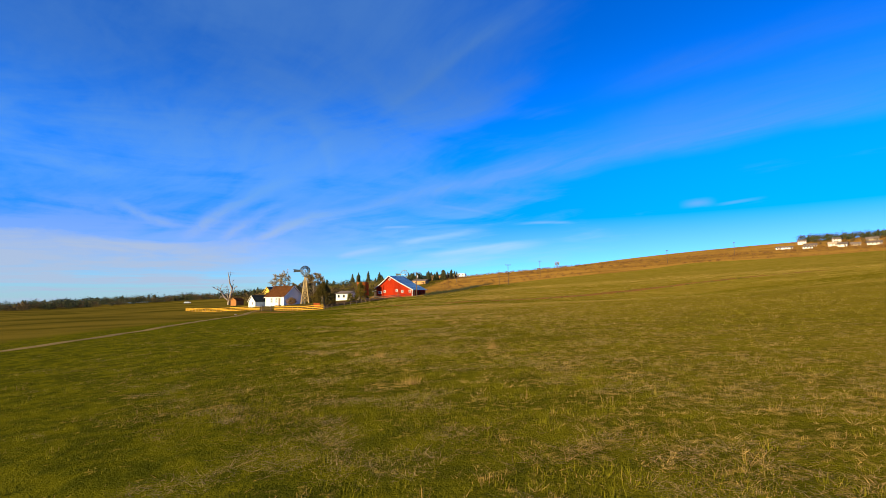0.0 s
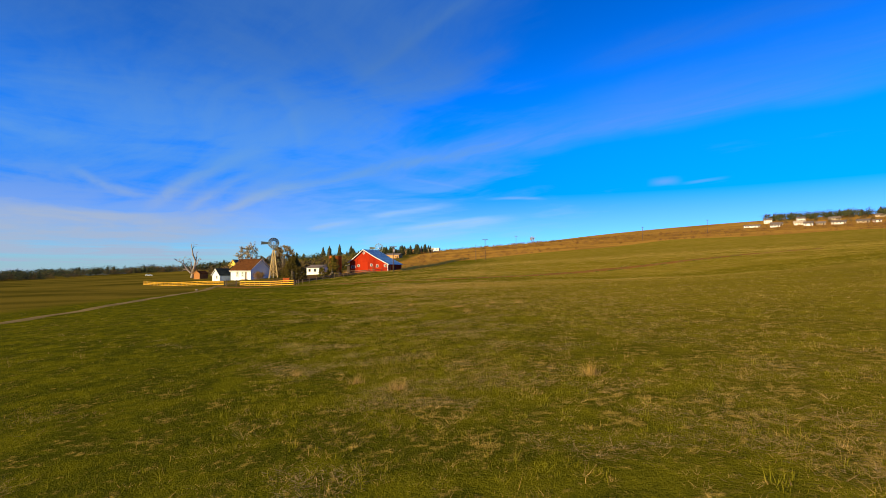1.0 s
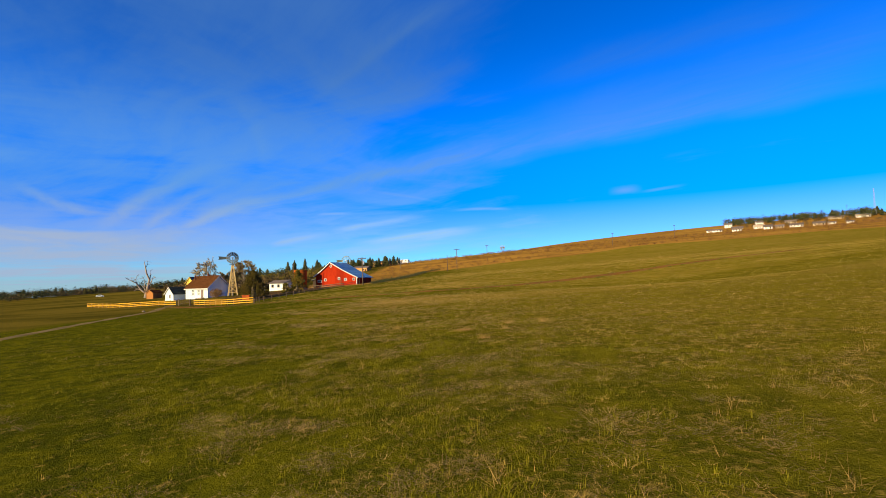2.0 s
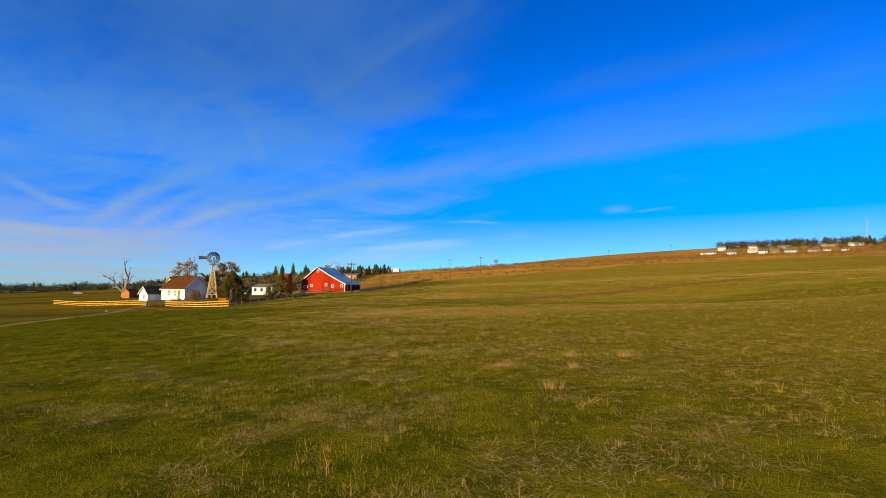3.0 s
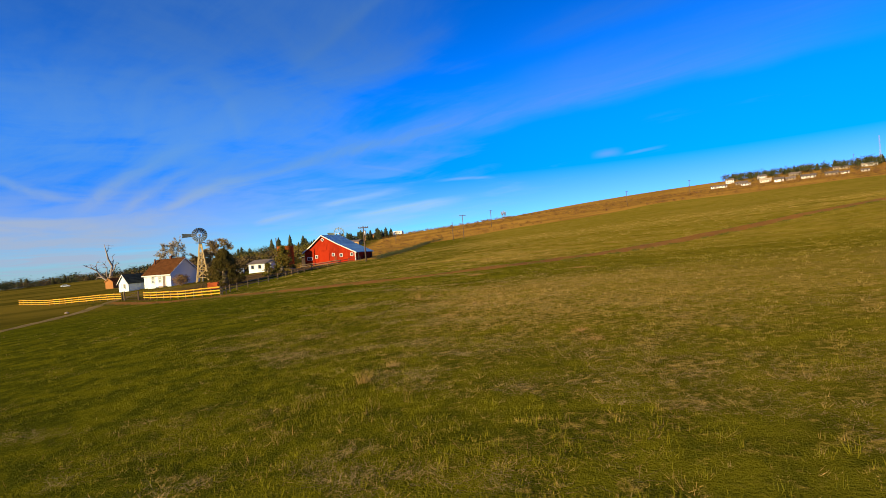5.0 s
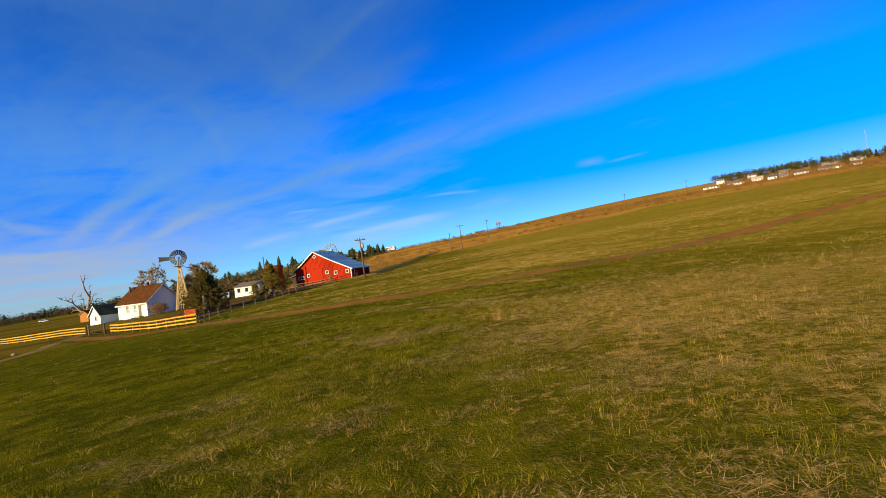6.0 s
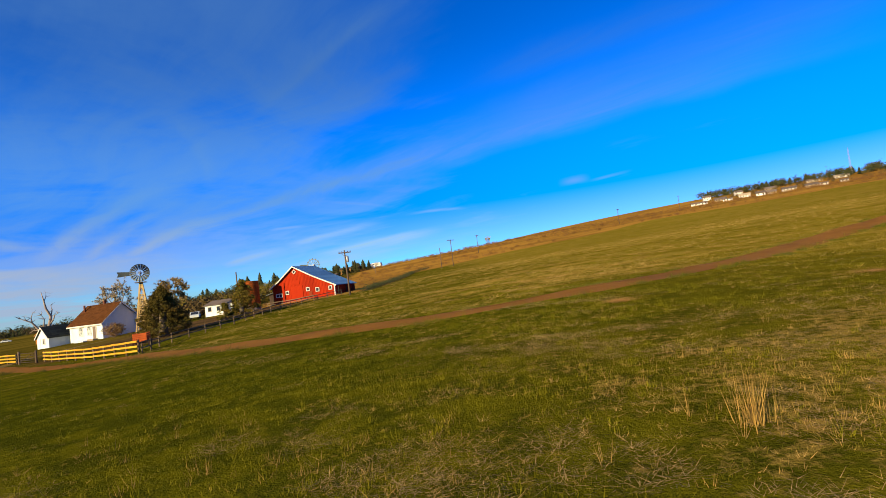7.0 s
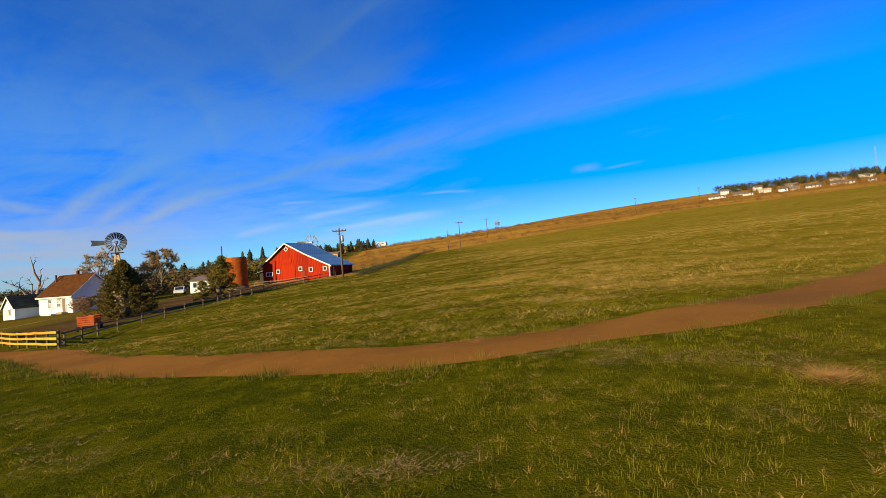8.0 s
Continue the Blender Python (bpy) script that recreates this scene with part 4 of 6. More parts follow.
# ---- fences and gate ----
def run_posts(points, step):
    """Evenly spaced points along a line."""
    line = smooth_line(points, 0.4) if len(points) > 2 else np.linspace(points[0], points[1], 200)
    d = np.r_[0, np.cumsum(np.linalg.norm(np.diff(line, axis=0), axis=1))]
    k = max(1, round(d[-1] / step))
    return [(float(np.interp(s, d, line[:, 0])), float(np.interp(s, d, line[:, 1]))) for s in np.linspace(0, d[-1], k + 1)]


def build_fence(label, points, step, heights, rail, post, rail_mat, post_mat, stagger=0.03, group=""):
    rng = random.Random(len(points) * 7 + int(step * 10))
    spots = run_posts(points, step)
    x0, y0 = spots[0]
    root = thing("fence", pose(x0, y0, z_at(x0, y0)), label, "fence", group)
    back = root.matrix_basis.inverted()
    high = max(heights) + 0.10
    for x, y in spots:
        z = z_at(x, y)
        b = Build().tube([(0, 0, -0.3), (0, 0, high * 0.6), (0, 0, high + rng.uniform(-0.04, 0.06))], [post * 0.5, post * 0.47, post * 0.42], 8)
        part("post", b, post_mat, root, smooth=False, place=back @ pose(x, y, z, rng.uniform(-2, 2), rng.uniform(-2, 2), rng.uniform(0, 90)))
    for (xa, ya), (xb, yb) in zip(spots, spots[1:]):
        d = Vector((xb - xa, yb - ya, 0)).normalized()
        off = Vector((d.y, -d.x, 0)) * (post * 0.5 + 0.03)
        if off.y > 0:
            off = -off
        for h in heights:
            p = Vector((xa, ya, z_at(xa, ya) + h + rng.uniform(-stagger, stagger))) + off - d * 0.08
            q = Vector((xb, yb, z_at(xb, yb) + h + rng.uniform(-stagger, stagger))) + off + d * 0.08
            mid = (p + q) / 2 + Vector((0, 0, rng.uniform(-0.02, 0.01)))
            b = Build().beam(back @ p, back @ mid, 0.06, rail).beam(back @ mid, back @ q, 0.06, rail)
            part("rail", b, rail_mat, root)
    return root


def build_gate():
    x, y = -54.6, 90.6
    z = z_at(x, y)
    root = thing("field_gate", pose(x, y, z, 0, 0, -33), "dark metal field gate standing open beside the fence", "gate")
    for s in (-2.2, 2.2):
        part("gate_post", Build().tube([(s, 0, -0.4), (s, 0, 1.35)], [0.11, 0.10], 9), M_POST, root, smooth=True)
    f = Build()
    for h in (0.18, 1.12):
        f.beam((-2.05, -0.05, h), (2.05, -0.05, h), 0.05)
    for s in (-2.05, 2.05):
        f.beam((s, -0.05, 0.15), (s, -0.05, 1.15), 0.05)
    part("gate_frame", f, M_DARK, root)
    for h in (0.38, 0.6, 0.84):
        part("gate_bar", Build().beam((-2.05, -0.05, h), (2.05, -0.05, h), 0.04), M_DARK, root)
    part("gate_brace", Build().beam((-2.0, -0.07, 0.2), (2.0, -0.07, 1.1), 0.04), M_DARK, root)


build_fence("three-rail yellowed pine fence along the dirt trail", [(-33.5, 74.4), (-51.8, 89.3)], 2.45, (0.27, 0.62, 0.97), 0.14, 0.16, M_RAIL, M_POST, 0.012)
build_fence("long three-rail yellowed pine fence beside the pasture", [(-57.5, 92.8), (-67, 99), (-77, 105), (-96, 118.2)], 2.6, (0.27, 0.62, 0.97), 0.14, 0.16, M_RAIL, M_POST, 0.012)
build_fence("weathered grey-brown post and rail fence up to the barn", [(-33.6, 75.0), (-35.3, 81.5), (-35.0, 86), (-34.2, 91), (-33.5, 96), (-33.3, 101), (-32.8, 106), (-31.3, 111.5), (-28.8, 116), (-26.0, 119)], 2.7,
            (0.4, 0.8), 0.085, 0.12, M_POST, M_POST, 0.05)
build_fence("low grey rail fence in front of the barn", [(-29.4, 116.6), (-34, 121), (-39.5, 123.5)], 2.8, (0.35, 0.72), 0.11, 0.13, M_POST, M_POST, 0.05)
build_gate()


# ---- utility poles and masts ----
def build_pole(x, y, high, turn, label, arm=1.2, box=False, lean=0.0):
    root = thing("utility_pole", pose(x, y, z_at(x, y) - 0.1, 0, lean, turn), label, "utility pole", "utility poles")
    part("pole", Build().tube([(0, 0, -0.6), (0, 0, high * 0.5), (0, 0, high)], [0.14, 0.12, 0.09], 10), M_POLE, root, smooth=True)
    if arm:
        part("crossarm", Build().block((-arm, -0.17, high - 0.42), (arm, -0.06, high - 0.28)), M_POLE, root)
        for s in (-0.6, 0.6):
            part("arm_brace", Build().beam((s * arm, -0.12, high - 0.42), (0, -0.12, high - 0.95), 0.04), M_STEEL, root)
        for s in (-0.9, -0.45, 0.45, 0.9):
            part("insulator", Build().tube([(s * arm, -0.115, high - 0.28), (s * arm, -0.115, high - 0.2), (s * arm, -0.115, high - 0.12)], [0.04, 0.06, 0.035], 8), M_CERAMIC, root)
    if box:
        part("transformer", Build().tube([(0.3, 0, high - 1.75), (0.3, 0, high - 1.68), (0.3, 0, high - 0.95), (0.3, 0, high - 0.85)], [0.16, 0.2, 0.2, 0.1], 12), M_STEEL, root, "grey transformer can", True)
    return root


build_pole(-23.1, 109.8, 6.6, 20, "weathered timber utility pole with crossarm beside the barn", 0.9, True, -1.0)
build_pole(-4.4, 201.0, 8.8, 25, "distant timber utility pole with crossarm on the hillside", 1.3)
build_pole(-8.2, 199.6, 6.6, 25, "distant timber pole without crossarm", 0)
build_pole(9.4, 260.3, 8.2, 25, "distant timber utility pole at the foot of the hill", 0.9)
build_pole(76.0, 269.3, 7.2, 30, "distant timber utility pole on the skyline", 0.8)
build_pole(119.8, 300.0, 8.0, 30, "distant timber utility pole below the village", 0.8)
build_pole(342.0, 480.0, 13.0, 30, "far utility pole among the hilltop houses", 1.6)
build_pole(-44.6, 124.2, 7.2, 0, "slim bare pole in front of the silo", 0)


def build_mast(x, y, high):
    root = thing("radio_mast", pose(x, y, z_at(x, y) - 0.5), "slender lattice radio mast on the far hill", "mast")
    for k in range(3):
        a = 2 * math.pi * k / 3
        part("leg", Build().tube([(1.0 * math.cos(a), 1.0 * math.sin(a), 0), (0.35 * math.cos(a), 0.35 * math.sin(a), high)], [0.09, 0.06], 6), M_STEEL, root)
    for i in range(12):
        for k in range(3):
            a, b = 2 * math.pi * k / 3, 2 * math.pi * (k + 1) / 3
            z0, z1 = high * i / 12, high * (i + 1) / 12
            r0, r1 = 1.0 - 0.65 * i / 12, 1.0 - 0.65 * (i + 1) / 12
            part("lattice_bar", Build().beam((r0 * math.cos(a), r0 * math.sin(a), z0), (r1 * math.cos(b), r1 * math.sin(b), z1), 0.07), M_STEEL, root)


build_mast(385, 505, 26)


# ---- red wagon, low white building and farm clutter ----
def build_wagon():
    x, y = -40.9, 87.9
    root = thing("farm_wagon", pose(x, y, z_at(x, y), 0, 0, -72) @ Matrix.Scale(0.76, 4), "weathered red slat-sided farm wagon behind the fence", "wagon")
    part("bed", Build().block((-1.15, -0.8, 0.55), (1.15, 0.8, 0.68)), M_WAGON, root)
    for s in (-1, 1):
        for i in range(4):
            part("side_slat", Build().box((-1.15, s * 0.82 - 0.03, 0.72 + i * 0.24), (1.15, s * 0.82 + 0.03, 0.90 + i * 0.24)), M_WAGON, root)
        for k in (-1.0, 0.0, 1.0):
            part("stake", Build().block((k - 0.05, s * 0.75 - 0.05, 0.55), (k + 0.05, s * 0.75 + 0.05, 1.72)), M_WAGON, root)
        for i in range(4):
            part("end_slat", Build().box((s * 1.17 - 0.03, -0.8, 0.72 + i * 0.24), (s * 1.17 + 0.03, 0.8, 0.90 + i * 0.24)), M_WAGON, root)
    for sx in (-0.75, 0.75):
        part("axle", Build().beam((sx, -0.95, 0.38), (sx, 0.95, 0.38), 0.09), M_DARK, root)
        for sy in (-0.95, 0.95):
            w = part("wheel", Build().ring((0, 0, 0), 0.30, 0.38, -0.05, 0.05, 24), M_DARK, root, "spoked timber wheel", place=pose(sx, sy, 0.38))
            for k in range(8):
                a = math.pi * k / 4
                part("spoke", Build().beam((0, 0, 0), (0.31 * math.cos(a), 0, 0.31 * math.sin(a)), 0.04), M_REDDARK, w)
    part("drawbar", Build().beam((1.1, 0, 0.45), (2.4, 0, 0.25), 0.09), M_DARK, root)


def build_white_building():
    x, y = -56.8, 138.4
    root = thing("bunkhouse", pose(x, y, z_at(x, y) + 0.1, 0, 0, -24), "low white outbuilding with grey-brown roof", "outbuilding")
    lng, deep, eave, ridge = 7.2, 4.6, 2.1, 2.9
    m = deep / 2
    g = [(0, -0.8), (deep, -0.8), (deep, eave), (m, ridge), (0, eave)]
    part("wall", Build().raw([(xx, yy, zz) for xx in (0, lng) for yy, zz in g],
                             [(0, 1, 2, 3, 4), (9, 8, 7, 6, 5), (0, 5, 6, 1), (1, 6, 7, 2), (4, 9, 5, 0), (2, 7, 8, 3), (3, 8, 9, 4)]), M_WHITE, root)
    for a, b in ((-0.3, m), (deep + 0.3, m)):
        z0 = eave - 0.3 * (ridge - eave) / m + 0.04
        part("roof", Build().raw([(-0.3, a, z0), (lng + 0.3, a, z0), (lng + 0.3, b, ridge + 0.04), (-0.3, b, ridge + 0.04),
                                  (-0.3, a, z0 + 0.1), (lng + 0.3, a, z0 + 0.1), (lng + 0.3, b, ridge + 0.14), (-0.3, b, ridge + 0.14)],
                                 [(0, 1, 2, 3), (4, 5, 6, 7), (0, 1, 5, 4), (1, 2, 6, 5), (2, 3, 7, 6), (3, 0, 4, 7)]), M_GREYROOF, root)
    for c in (1.3, 3.6):
        w = part("window", Build().box((c - 0.45, -0.03, 0.9), (c + 0.45, 0.03, 1.75)), M_GLASS, root, "dark window")
        f = Build()
        for lo, hi in (((c - 0.55, -0.07, 1.75), (c + 0.55, -0.02, 1.86)), ((c - 0.55, -0.09, 0.8), (c + 0.55, -0.02, 0.9)), ((c - 0.55, -0.07, 0.9), (c - 0.45, -0.02, 1.75)), ((c + 0.45, -0.07, 0.9), (c + 0.55, -0.02, 1.75))):
            f.box(lo, hi)
        part("window_frame", f, M_TRIM, w)
    part("door", Build().box((5.2, -0.05, -0.1), (6.05, -0.01, 1.9)), M_DARK, root, "dark plank door")


def build_boulder(x, y, r, name="boulder", seed=1):
    rng = random.Random(seed)
    bm = bmesh.new()
    bmesh.ops.create_icosphere(bm, subdivisions=2, radius=r)
    for v in bm.verts:
        k = 1 + 0.22 * noise.noise(v.co * (2.2 / r) + Vector((seed, 0, 0)))
        v.co = Vector((v.co.x * k * 1.25, v.co.y * k, v.co.z * k * 0.75))
    me = bpy.data.meshes.new(name)
    bm.to_mesh(me)
    bm.free()
    me.materials.append(M_ROCK)
    ob = new(name, me)
    ob.matrix_basis = pose(x, y, z_at(x, y) + r * 0.35, 0, 0, rng.uniform(0, 90))
    return tagged(ob, "pale sandstone boulder beside the dirt track", "boulder")


def build_farm_truck(x, y, turn, label):
    """A pale, long vehicle seen between the trees."""
    root = thing("camper_trailer", pose(x, y, z_at(x, y), 0, 0, turn), label, "trailer")
    part("body", Build().prism([(-3.0, 0.55), (2.7, 0.55), (3.0, 1.2), (2.8, 2.5), (-2.7, 2.6), (-3.0, 2.2)], -1.1, 1.1), M_PALE, root)
    for c in (-1.6, 1.2):
        part("window", Build().box((c - 0.5, -1.14, 1.5), (c + 0.5, -1.08, 2.05)), M_GLASS, root)
    part("door", Build().box((-0.45, -1.13, 0.65), (0.2, -1.08, 2.3)), M_PALE, root)
    for sx in (-0.5, 0.5):
        part("wheel", Build().ring((0, 0, 0), 0.1, 0.34, -0.1, 0.1, 18), M_TYRE, root, place=pose(sx, -1.0, 0.34))
    part("drawbar", Build().beam((2.8, 0, 0.55), (4.0, 0, 0.5), 0.1), M_STEEL, root)
    part("jack_stand", Build().tube([(3.6, 0, -0.1), (3.6, 0, 0.55)], [0.06, 0.05], 8), M_STEEL, root)


def build_car(x, y, turn, label):
    root = thing("parked_car", pose(x, y, z_at(x, y), 0, 0, turn), label, "car")
    side = [(-2.1, 0.35), (2.1, 0.35), (2.15, 0.75), (1.25, 0.92), (0.65, 1.42), (-1.1, 1.46), (-1.9, 0.98), (-2.15, 0.85)]
    part("body", Build().prism(side, -0.85, 0.85), M_WHITE, root)
    for s in (-1, 1):
        part("window", Build().prism([(-1.55, 0.95), (1.0, 0.93), (0.58, 1.34), (-1.05, 1.38)], s * 0.86 - 0.01, s * 0.86 + 0.01), M_GLASS, root, "dark side glass")
        for c in (-1.3, 1.3):
            part("wheel", Build().ring((0, 0, 0), 0.12, 0.33, -0.1, 0.1, 20), M_TYRE, root, place=pose(c, s * 0.78, 0.33))
    part("windscreen", Build().raw([(1.27, -0.75, 0.94), (1.27, 0.75, 0.94), (0.70, 0.68, 1.41), (0.70, -0.68, 1.41), (1.23, -0.75, 0.92), (1.23, 0.75, 0.92)], [(0, 1, 2, 3), (4, 5, 1, 0)]), M_GLASS, root)


build_wagon()
build_car(-60.3, 141.5, 290, "small white car parked in the farmyard")
build_white_building()
build_boulder(-54.8, 78.3, 0.2, seed=3)
build_car(-236.0, 308.0, 25, "white car parked far across the plain")
gabled_shed("hut", pose(-112.0, 168.0, z_at(-112, 168) - 0.05, 0, 0, -20), 3.4, 3.6, 2.2, 3.1, M_HUT, M_BROWNROOF, "small weathered orange-brown plank hut", "hut", None, 0.2, 4, 6)
gabled_shed("yellow_house", pose(-102.0, 176.0, z_at(-102, 176), 0, 0, -8), 3.8, 9.0, 4.4, 6.7, M_YELLOW, M_GREYROOF, "house with a sunlit yellow gable", "house", None, 0.3, 5, 8)


# ---- trees ----
def sprays(rng, centres, size, count, flat=0.5, droop=0.0):
    """Many small ragged leaf triangles round given centres. Returns vertices and corners."""
    k = len(centres)
    c = np.repeat(centres, count, 0) + rng.normal(0, 1, (k * count, 3)) * np.array([1, 1, flat]) * np.repeat(size, count)[:, None] * 0.55
    d = rng.normal(0, 1, (k * count, 3))
    d[:, 2] = d[:, 2] * 0.6 - droop
    d /= np.linalg.norm(d, axis=1)[:, None]
    e = np.cross(d, rng.normal(0, 1, d.shape))
    e /= np.linalg.norm(e, axis=1)[:, None] + 1e-9
    s = (np.repeat(size, count) * rng.uniform(0.35, 0.8, k * count))[:, None]
    v = np.stack([c - e * s * 0.3, c + e * s * 0.3, c + d * s], 1).reshape(-1, 3)
    return v, np.arange(len(v)).reshape(-1, 3)


def limb(b, rng, p, d, length, r, depth, tips, gnarl=0.35, split=3, up=0.12):
    """A crooked, tapering limb that forks."""
    pts, rad = [p], [r]
    steps = 4
    for i in range(steps):
        d = (d + Vector((rng.uniform(-gnarl, gnarl), rng.uniform(-gnarl, gnarl), rng.uniform(-gnarl, gnarl) * 0.7 + up))).normalized()
        p = p + d * (length / steps)
        pts.append(p)
        rad.append(r * (1 - 0.55 * (i + 1) / steps))
        if depth > 0 and i >= 1:
            for _ in range(1 if i < steps - 1 else split - 1):
                side = (d + Vector((rng.uniform(-1, 1), rng.uniform(-1, 1), rng.uniform(-0.3, 0.8))) * 0.85).normalized()
                limb(b, rng, p, side, length * rng.uniform(0.5, 0.78), rad[-1] * 0.72, depth - 1, tips, gnarl, split, up)
    b.tube(pts, rad, 6 if depth > 1 else (5 if depth else 4), False)
    if depth <= 1:
        tips += [tuple(q) for q in pts[1:]]


def build_bare_tree(name, x, y, high, spread, seed, bark, label, twigs=26, trunk=0.28, forks=3, depth=3, gnarl=0.3, stem=0.28, reach=None):
    rng = random.Random(seed)
    root = thing(name, pose(x, y, z_at(x, y) - 0.15), label, "tree")
    t = Build()
    top = Vector((rng.uniform(-0.2, 0.2), rng.uniform(-0.2, 0.2), high * stem))
    t.tube([(0, 0, -0.4), (0, 0, 0.15), tuple(top * 0.5), tuple(top)], [trunk * 1.7, trunk * 1.15, trunk, trunk * 0.85], 10, True)
    part("trunk", t, bark, root, smooth=True)
    tips = []
    for k in range(forks):
        b = Build()
        a = 2 * math.pi * (k + rng.uniform(-0.25, 0.25)) / forks
        d = Vector((math.cos(a) * spread, math.sin(a) * spread, rng.uniform(0.75, 1.1))).normalized()
        limb(b, rng, top - Vector((0, 0, 0.12)), d, (reach or high * 0.42) * rng.uniform(0.85, 1.15), trunk * 0.62, depth - 1, tips, gnarl)
        part("limb", b, bark, root, smooth=True)
    if twigs:
        r = np.random.default_rng(seed)
        c = np.array(tips)
        n = len(c) * twigs
        p = np.repeat(c, twigs, 0)
        d = r.normal(0, 1, (n, 3))
        d[:, 2] += 0.45
        d /= np.linalg.norm(d, axis=1)[:, None]
        e = np.cross(d, r.normal(0, 1, (n, 3)))
        e /= np.linalg.norm(e, axis=1)[:, None]
        ln = r.uniform(0.25, 0.9, (n, 1)) * high * 0.09
        v = np.stack([p - e * 0.012, p + e * 0.012, p + d * ln], 1).reshape(-1, 3)
        ob = loose("crown", v, np.arange(3 * n).reshape(-1, 3), M_TWIG, "", "", "stuff")
        ob.parent = root
    return root


def build_dome_tree(x, y, base, wide, high, seed, label, twig, limbs=7, forks=6, twigs=16, trunk=0.26):
    """A leafless tree: limbs that fork twice and end in a cloud of fine twigs, with an uneven rounded outline."""
    rng = np.random.default_rng(seed)
    root = thing("bare_tree", pose(x, y, z_at(x, y) - 0.15), label, "tree")
    fork = Vector((0.15, 0.0, base))
    part("trunk", Build().tube([(0, 0, -0.4), (0.05, 0, base * 0.5), tuple(fork), (0.1, 0.1, base + high * 0.45)], [trunk * 1.5, trunk, trunk * 0.8, trunk * 0.3], 10), M_BARK, root, smooth=True)
    jit = lambda k: Vector(rng.normal(0, k, 3))
    tips = []
    for i in range(limbs):
        b = Build()
        a, f = 2 * math.pi * (i * 0.618 + rng.uniform(-0.1, 0.1)), -0.45 + 1.35 * (i + 0.5) / limbs
        r = math.sqrt(max(0.05, 1 - f * f)) * rng.uniform(0.5, 0.66)
        elbow = Vector((wide / 2 * r * math.cos(a), wide / 2 * r * math.sin(a), base + high * (0.46 + 0.33 * f)))
        start = fork + Vector((0, 0, high * 0.22 * (i / limbs)))
        mid = start.lerp(elbow, 0.5) + jit(0.25)
        b.tube([tuple(start), tuple(mid), tuple(elbow)], [trunk * 0.5, trunk * 0.34, trunk * 0.22], 6, False)
        for _ in range(forks):
            out = (elbow - Vector((0, 0, base + high * 0.28))).normalized()
            tip = elbow + (out * 0.8 + jit(0.55)).normalized() * wide * rng.uniform(0.16, 0.29)
            knee = elbow.lerp(tip, 0.5) + jit(0.14)
            b.tube([tuple(elbow), tuple(knee), tuple(tip)], [trunk * 0.2, trunk * 0.12, 0.012], 5, False)
            for s in (0.1, 0.45, 0.75, 1.0):
                end = knee.lerp(tip, s) + jit(0.42)
                b.tube([tuple(knee.lerp(tip, s * 0.8)), tuple(end)], [0.022, 0.008], 4, False)
                tips += [tuple(knee.lerp(tip, s).lerp(end, k)) for k in (0.3, 0.7, 1.0)]
        part("limb", b, M_BARK, root, smooth=True)
    c = np.repeat(np.array(tips), twigs, 0)
    n = len(c)
    out = c - np.array([0, 0, base + high * 0.2])
    d = out / np.linalg.norm(out, axis=1)[:, None] * 0.6 + rng.normal(0, 0.7, (n, 3))
    d /= np.linalg.norm(d, axis=1)[:, None]
    e = np.cross(d, rng.normal(0, 1, (n, 3)))
    e /= np.linalg.norm(e, axis=1)[:, None]
    v = np.stack([c - e * 0.02, c + e * 0.02, c + d * rng.uniform(0.2, 0.75, (n, 1))], 1).reshape(-1, 3)
    ob = loose("crown", v, np.arange(3 * n).reshape(-1, 3), twig, "", "", "stuff")
    ob.parent = root


